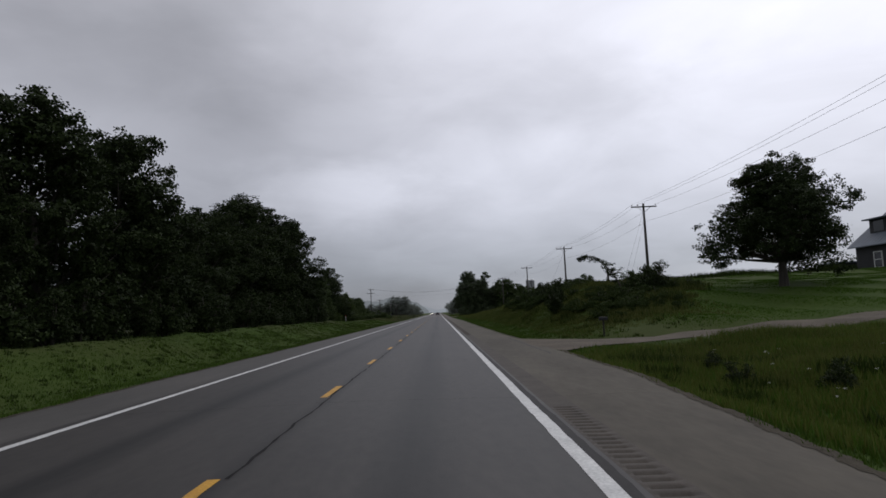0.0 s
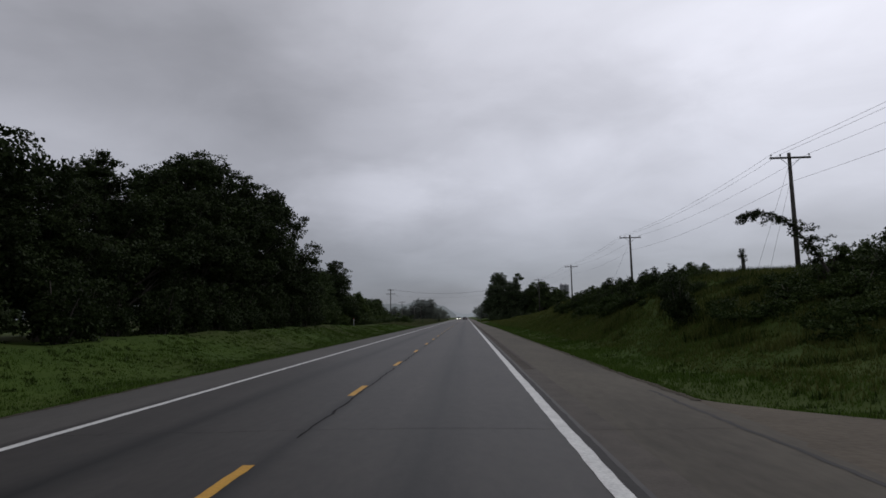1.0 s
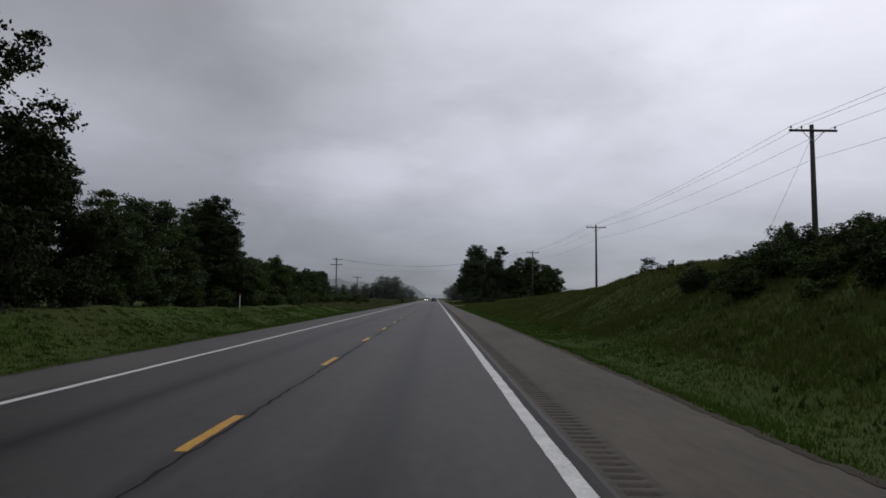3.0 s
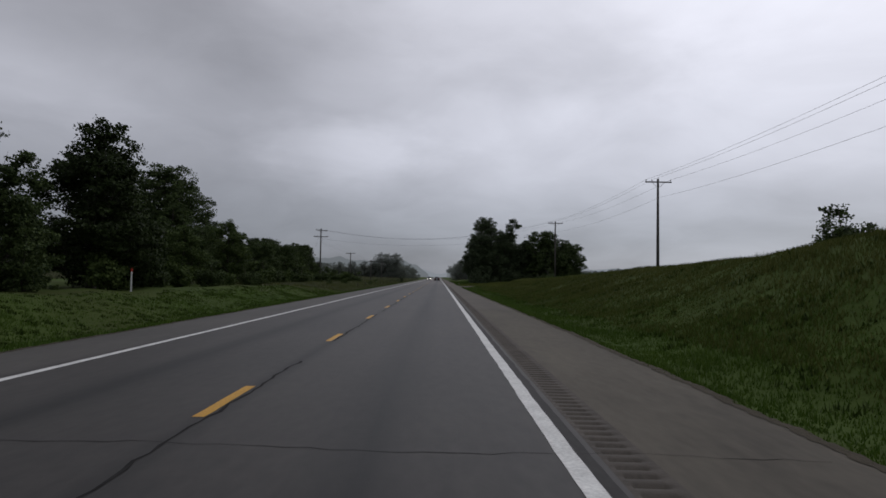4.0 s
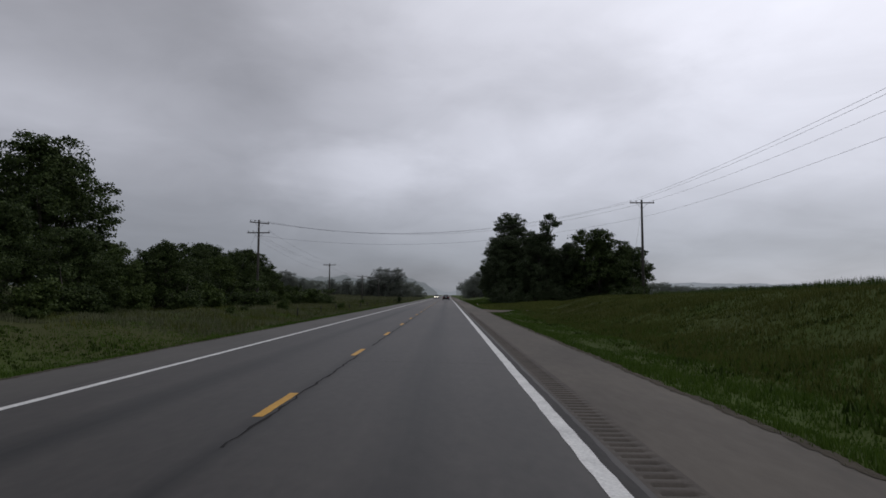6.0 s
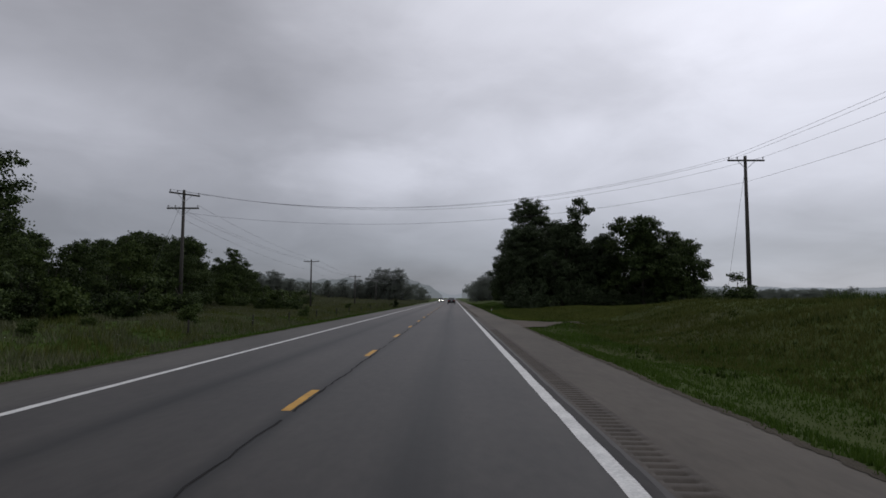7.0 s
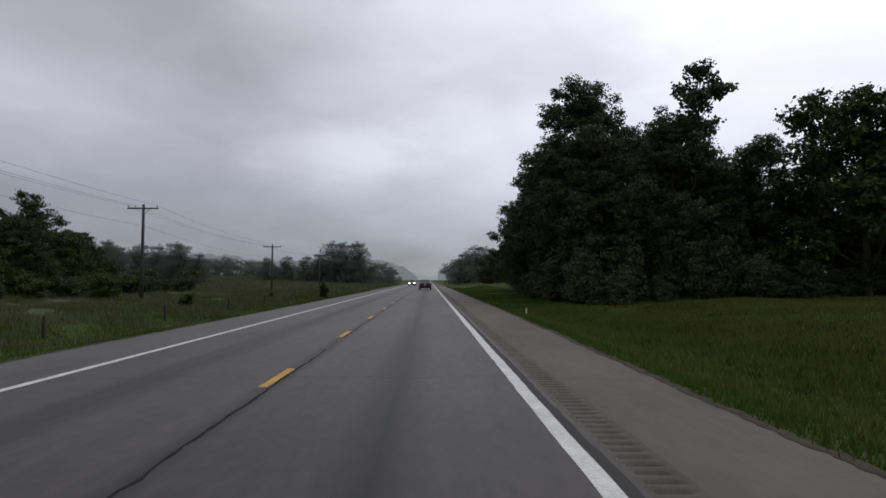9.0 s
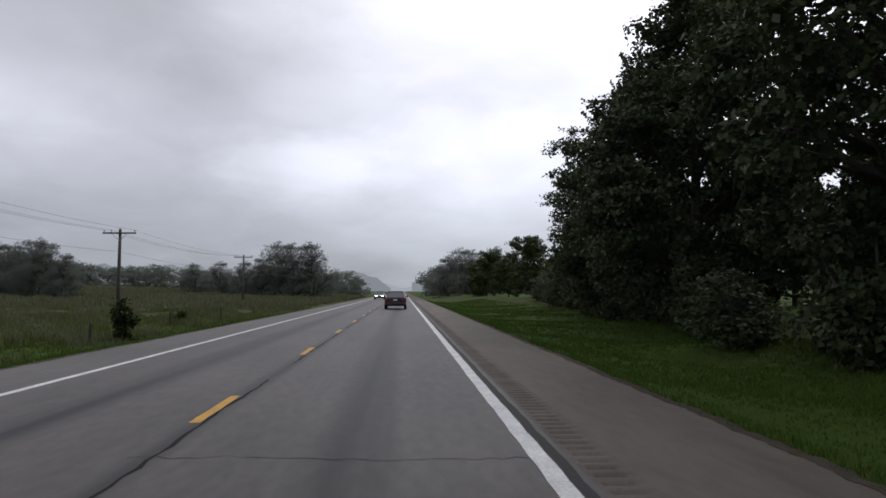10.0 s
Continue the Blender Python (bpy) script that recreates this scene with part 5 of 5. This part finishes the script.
def fence_post(x, y):
    ob = part("fence_post", tube(bmesh.new(), [(0, 0, -0.3), (0.01, 0, 0.4), (0.015, 0.01, 0.72), (0.015, 0.01, 0.75)], [0.055, 0.052, 0.048, 0.03], 8), M["dark_post"], smooth=True)
    ob.location = (x, y, float(land(x, y)))
    return tagged(ob, "short dark timber fence post in the ditch weeds", "fence post", "fence posts beside the road")


for k in range(14):
    fence_post(-9.8 + 0.1 * math.sin(k * 2.1), 176 + k * 8.8)
cedar = build_tree(52, 1.9, 1.3, 0.05, 9, 1500, 0.12, M["leaf_dark"], 0.05, "small dark cedar beside the road", 0.0, 0.6)
stand(cedar, -8.5, 264)


def mailbox(x, y):
    top = new("mailbox")
    part("post", box(-0.05, 0.05, -0.05, 0.05, -0.3, 1.05, bevel=0.01), M["dark_post"], top)
    bm = bmesh.new()
    prof = [(-0.11, 0), (0.11, 0), (0.11, 0.13), (0.085, 0.2), (0.04, 0.235), (-0.04, 0.235), (-0.085, 0.2), (-0.11, 0.13)]
    a = [bm.verts.new((px, -0.28, 1.05 + pz)) for px, pz in prof]
    b = [bm.verts.new((px, 0.28, 1.05 + pz)) for px, pz in prof]
    bm.faces.new(a)
    bm.faces.new(b[::-1])
    for k in range(8):
        bm.faces.new((a[k], b[k], b[(k + 1) % 8], a[(k + 1) % 8]))
    bmesh.ops.recalc_face_normals(bm, faces=bm.faces)
    shell = part("box", bm, M["mailbox"], top, "dark metal arched letterbox")
    part("flag", box(0.112, 0.122, -0.02, 0.18, 1.13, 1.17), M["post_red"], shell)
    top.matrix_basis = pose(x, y, float(land(x, y)), 0, 0, 90) @ Matrix.Scale(0.78, 4)
    return tagged(top, "dark metal mailbox on a timber post beside the drive", "mailbox")


mailbox(10.8, 26.6)

# a weathered stake on top of the bank
stake = new("stake")
part("post", tube(bmesh.new(), [(0, 0, -0.3), (0.02, 0, 0.5), (0.0, 0.02, 1.05)], [0.09, 0.085, 0.06], 8), M["pole"], stake)
V, F = leaf_cloud(np.random.default_rng(91), [(0, 0, 0.35), (0.03, 0, 0.85), (-0.02, 0, 1.05)], [(0.10, 0.10, 0.3), (0.13, 0.13, 0.22), (0.09, 0.09, 0.2)], 420, 0.06)
from_arrays("vine", V, F, M["leaf_dark"], stake, "dark leafy vine")
stake.matrix_basis = pose(18.2, 52.0, float(land(18.2, 52.0))) @ Matrix.Scale(1.3, 4)
tagged(stake, "weathered wooden stake overgrown with dark vine", "stake")


# ---- vehicles ----
def car(x, y, turn, paint, label, oncoming):
    """A saloon of 4.6 m, nose towards +y before it is turned."""
    top = new("car")
    # body: cross-sections along the length
    secs = [(-2.30, 0.78, 0.42, 0.92), (-2.2, 0.84, 0.32, 1.00), (-1.6, 0.89, 0.25, 1.03), (-0.6, 0.90, 0.24, 0.98), (0.8, 0.90, 0.24, 0.95), (1.5, 0.88, 0.25, 0.88), (2.1, 0.82, 0.32, 0.76), (2.3, 0.70, 0.42, 0.66)]
    bm = bmesh.new()
    rings = []
    for yy, w, z0, z1 in secs:
        c = [(-w * 0.92, z0), (w * 0.92, z0), (w, z0 + 0.16), (w, z1 - 0.2), (w * 0.93, z1 - 0.03), (w * 0.82, z1), (-w * 0.82, z1), (-w * 0.93, z1 - 0.03), (-w, z1 - 0.2), (-w, z0 + 0.16)]
        rings.append([bm.verts.new((px, yy, pz)) for px, pz in c])
    for a, b in zip(rings, rings[1:]):
        for k in range(10):
            bm.faces.new((a[k], a[(k + 1) % 10], b[(k + 1) % 10], b[k]))
    bm.faces.new(rings[0])
    bm.faces.new(rings[-1][::-1])
    bmesh.ops.recalc_face_normals(bm, faces=bm.faces)
    part("body", bm, paint, top, smooth=False)
    cab = [(-1.75, 0.70, 0.98, 0.70), (-1.05, 0.60, 1.40, 0.72), (0.0, 0.60, 1.45, 0.73), (0.45, 0.60, 1.40, 0.73), (1.25, 0.70, 0.93, 0.73)]
    bm = bmesh.new()
    low, high = [], []
    for yy, w, z, wb in cab:
        high.append((bm.verts.new((-w, yy, z)), bm.verts.new((w, yy, z))))
        low.append((bm.verts.new((-wb - 0.06, yy, 0.90)), bm.verts.new((wb + 0.06, yy, 0.90))))
    for k in range(4):
        bm.faces.new((high[k][0], high[k][1], high[k + 1][1], high[k + 1][0]))
        bm.faces.new((low[k][0], high[k][0], high[k + 1][0], low[k + 1][0]))
        bm.faces.new((low[k][1], low[k + 1][1], high[k + 1][1], high[k][1]))
    bm.faces.new((low[0][0], low[0][1], high[0][1], high[0][0]))
    bm.faces.new((low[4][0], high[4][0], high[4][1], low[4][1]))
    bmesh.ops.recalc_face_normals(bm, faces=bm.faces)
    part("cabin", bm, M["pane"], top, "dark glazed cabin")
    part("roof", box(-0.60, 0.60, -1.02, 0.44, 1.40, 1.475, bevel=0.03), paint, top)
    for yy in (-1.02, 0.44):
        for s in (-1, 1):
            e = (-1.72, 0.98) if yy < 0 else (1.22, 0.94)
            part("pillar", tube(bmesh.new(), [(s * 0.61, yy, 1.42), (s * 0.72, e[0], e[1])], [0.035, 0.04], 6), paint, top)
    for s in (-1, 1):
        for yy in (-1.40, 1.42):
            wheel = part("wheel", tube(bmesh.new(), [(s * 0.70, yy, 0.32), (s * 0.72, yy, 0.32), (s * 0.88, yy, 0.32), (s * 0.90, yy, 0.32)], [0.29, 0.32, 0.32, 0.29], 24), M["rubber"], top, smooth=False)
            part("rim", tube(bmesh.new(), [(s * 0.88, yy, 0.32), (s * 0.915, yy, 0.32)], [0.2, 0.19], 16), M["galvanised"], wheel)
        part("tail_lamp", box(s * 0.62 - 0.18, s * 0.62 + 0.18, -2.33, -2.2, 0.70, 0.86, bevel=0.02), M["tail"], top, "red tail lamp")
        part("headlamp", box(s * 0.56 - 0.15, s * 0.56 + 0.15, 2.16, 2.31, 0.56, 0.69, bevel=0.03), M["headlamp"] if oncoming else M["plate"], top, "lit headlamp" if oncoming else "headlamp")
        part("mirror", box(s * 0.98 - 0.09, s * 0.98 + 0.09, 0.72, 0.86, 0.95, 1.08, bevel=0.03), paint, top)
    part("rear_bumper", box(-0.80, 0.80, -2.36, -2.15, 0.36, 0.56, bevel=0.04), paint, top)
    part("number_plate", box(-0.17, 0.17, -2.345, -2.30, 0.70, 0.82), M["plate"], top, "pale blank plate")
    part("rear_window", box(-0.52, 0.52, -1.70, -1.62, 1.0, 1.02), M["trim"], top)
    top.matrix_basis = pose(x, y, float(road_z(x)) + 0.005, 0, 0, turn)
    return tagged(top, label, "car")


car(1.75, 292.0, 0, M["car_red"], "dark saloon car with red tail lamps on the wet road", False)
car(-1.8, 352.0, 180, M["car_grey"], "grey oncoming saloon car with its headlamps lit", True)


# ---- far woods, mist painted as a glow ----
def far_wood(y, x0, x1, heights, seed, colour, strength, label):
    """A distant wood, far behind all else, as a flat sheet with a line of crowns, haze painted in as a glow in the
    colour of misty air.
    """
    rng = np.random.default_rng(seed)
    m = glow("painted_mist_glow", colour, strength)
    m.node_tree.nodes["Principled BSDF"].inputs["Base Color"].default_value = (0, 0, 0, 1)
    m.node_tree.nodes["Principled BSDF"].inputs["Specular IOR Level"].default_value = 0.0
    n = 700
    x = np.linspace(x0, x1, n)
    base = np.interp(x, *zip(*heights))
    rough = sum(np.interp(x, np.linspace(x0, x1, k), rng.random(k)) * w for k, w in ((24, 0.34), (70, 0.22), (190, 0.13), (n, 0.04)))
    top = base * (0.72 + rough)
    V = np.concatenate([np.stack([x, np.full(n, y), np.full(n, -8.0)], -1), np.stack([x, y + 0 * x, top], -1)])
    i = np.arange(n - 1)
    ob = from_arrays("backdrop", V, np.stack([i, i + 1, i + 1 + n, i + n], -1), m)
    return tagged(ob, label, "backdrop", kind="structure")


far_wood(1900, -2400, 2400, [(-2400, 60), (-300, 46), (-60, 26), (-8, 9), (8, 9), (60, 20), (300, 26), (2400, 40)], 3, (0.225, 0.245, 0.275), 1.0, "grey woods on the horizon, mist painted as a glow")
far_wood(1300, -1500, -18, [(-1500, 46), (-420, 40), (-240, 33), (-90, 30), (-40, 20), (-18, 7)], 5, (0.145, 0.160, 0.175), 1.0, "grey-green woods in the distance, mist painted as a glow")
far_wood(1300, 18, 1500, [(18, 16), (40, 24), (80, 26), (130, 16), (300, 15), (1500, 24)], 8, (0.150, 0.165, 0.180), 1.0, "grey-green woods in the distance, mist painted as a glow")
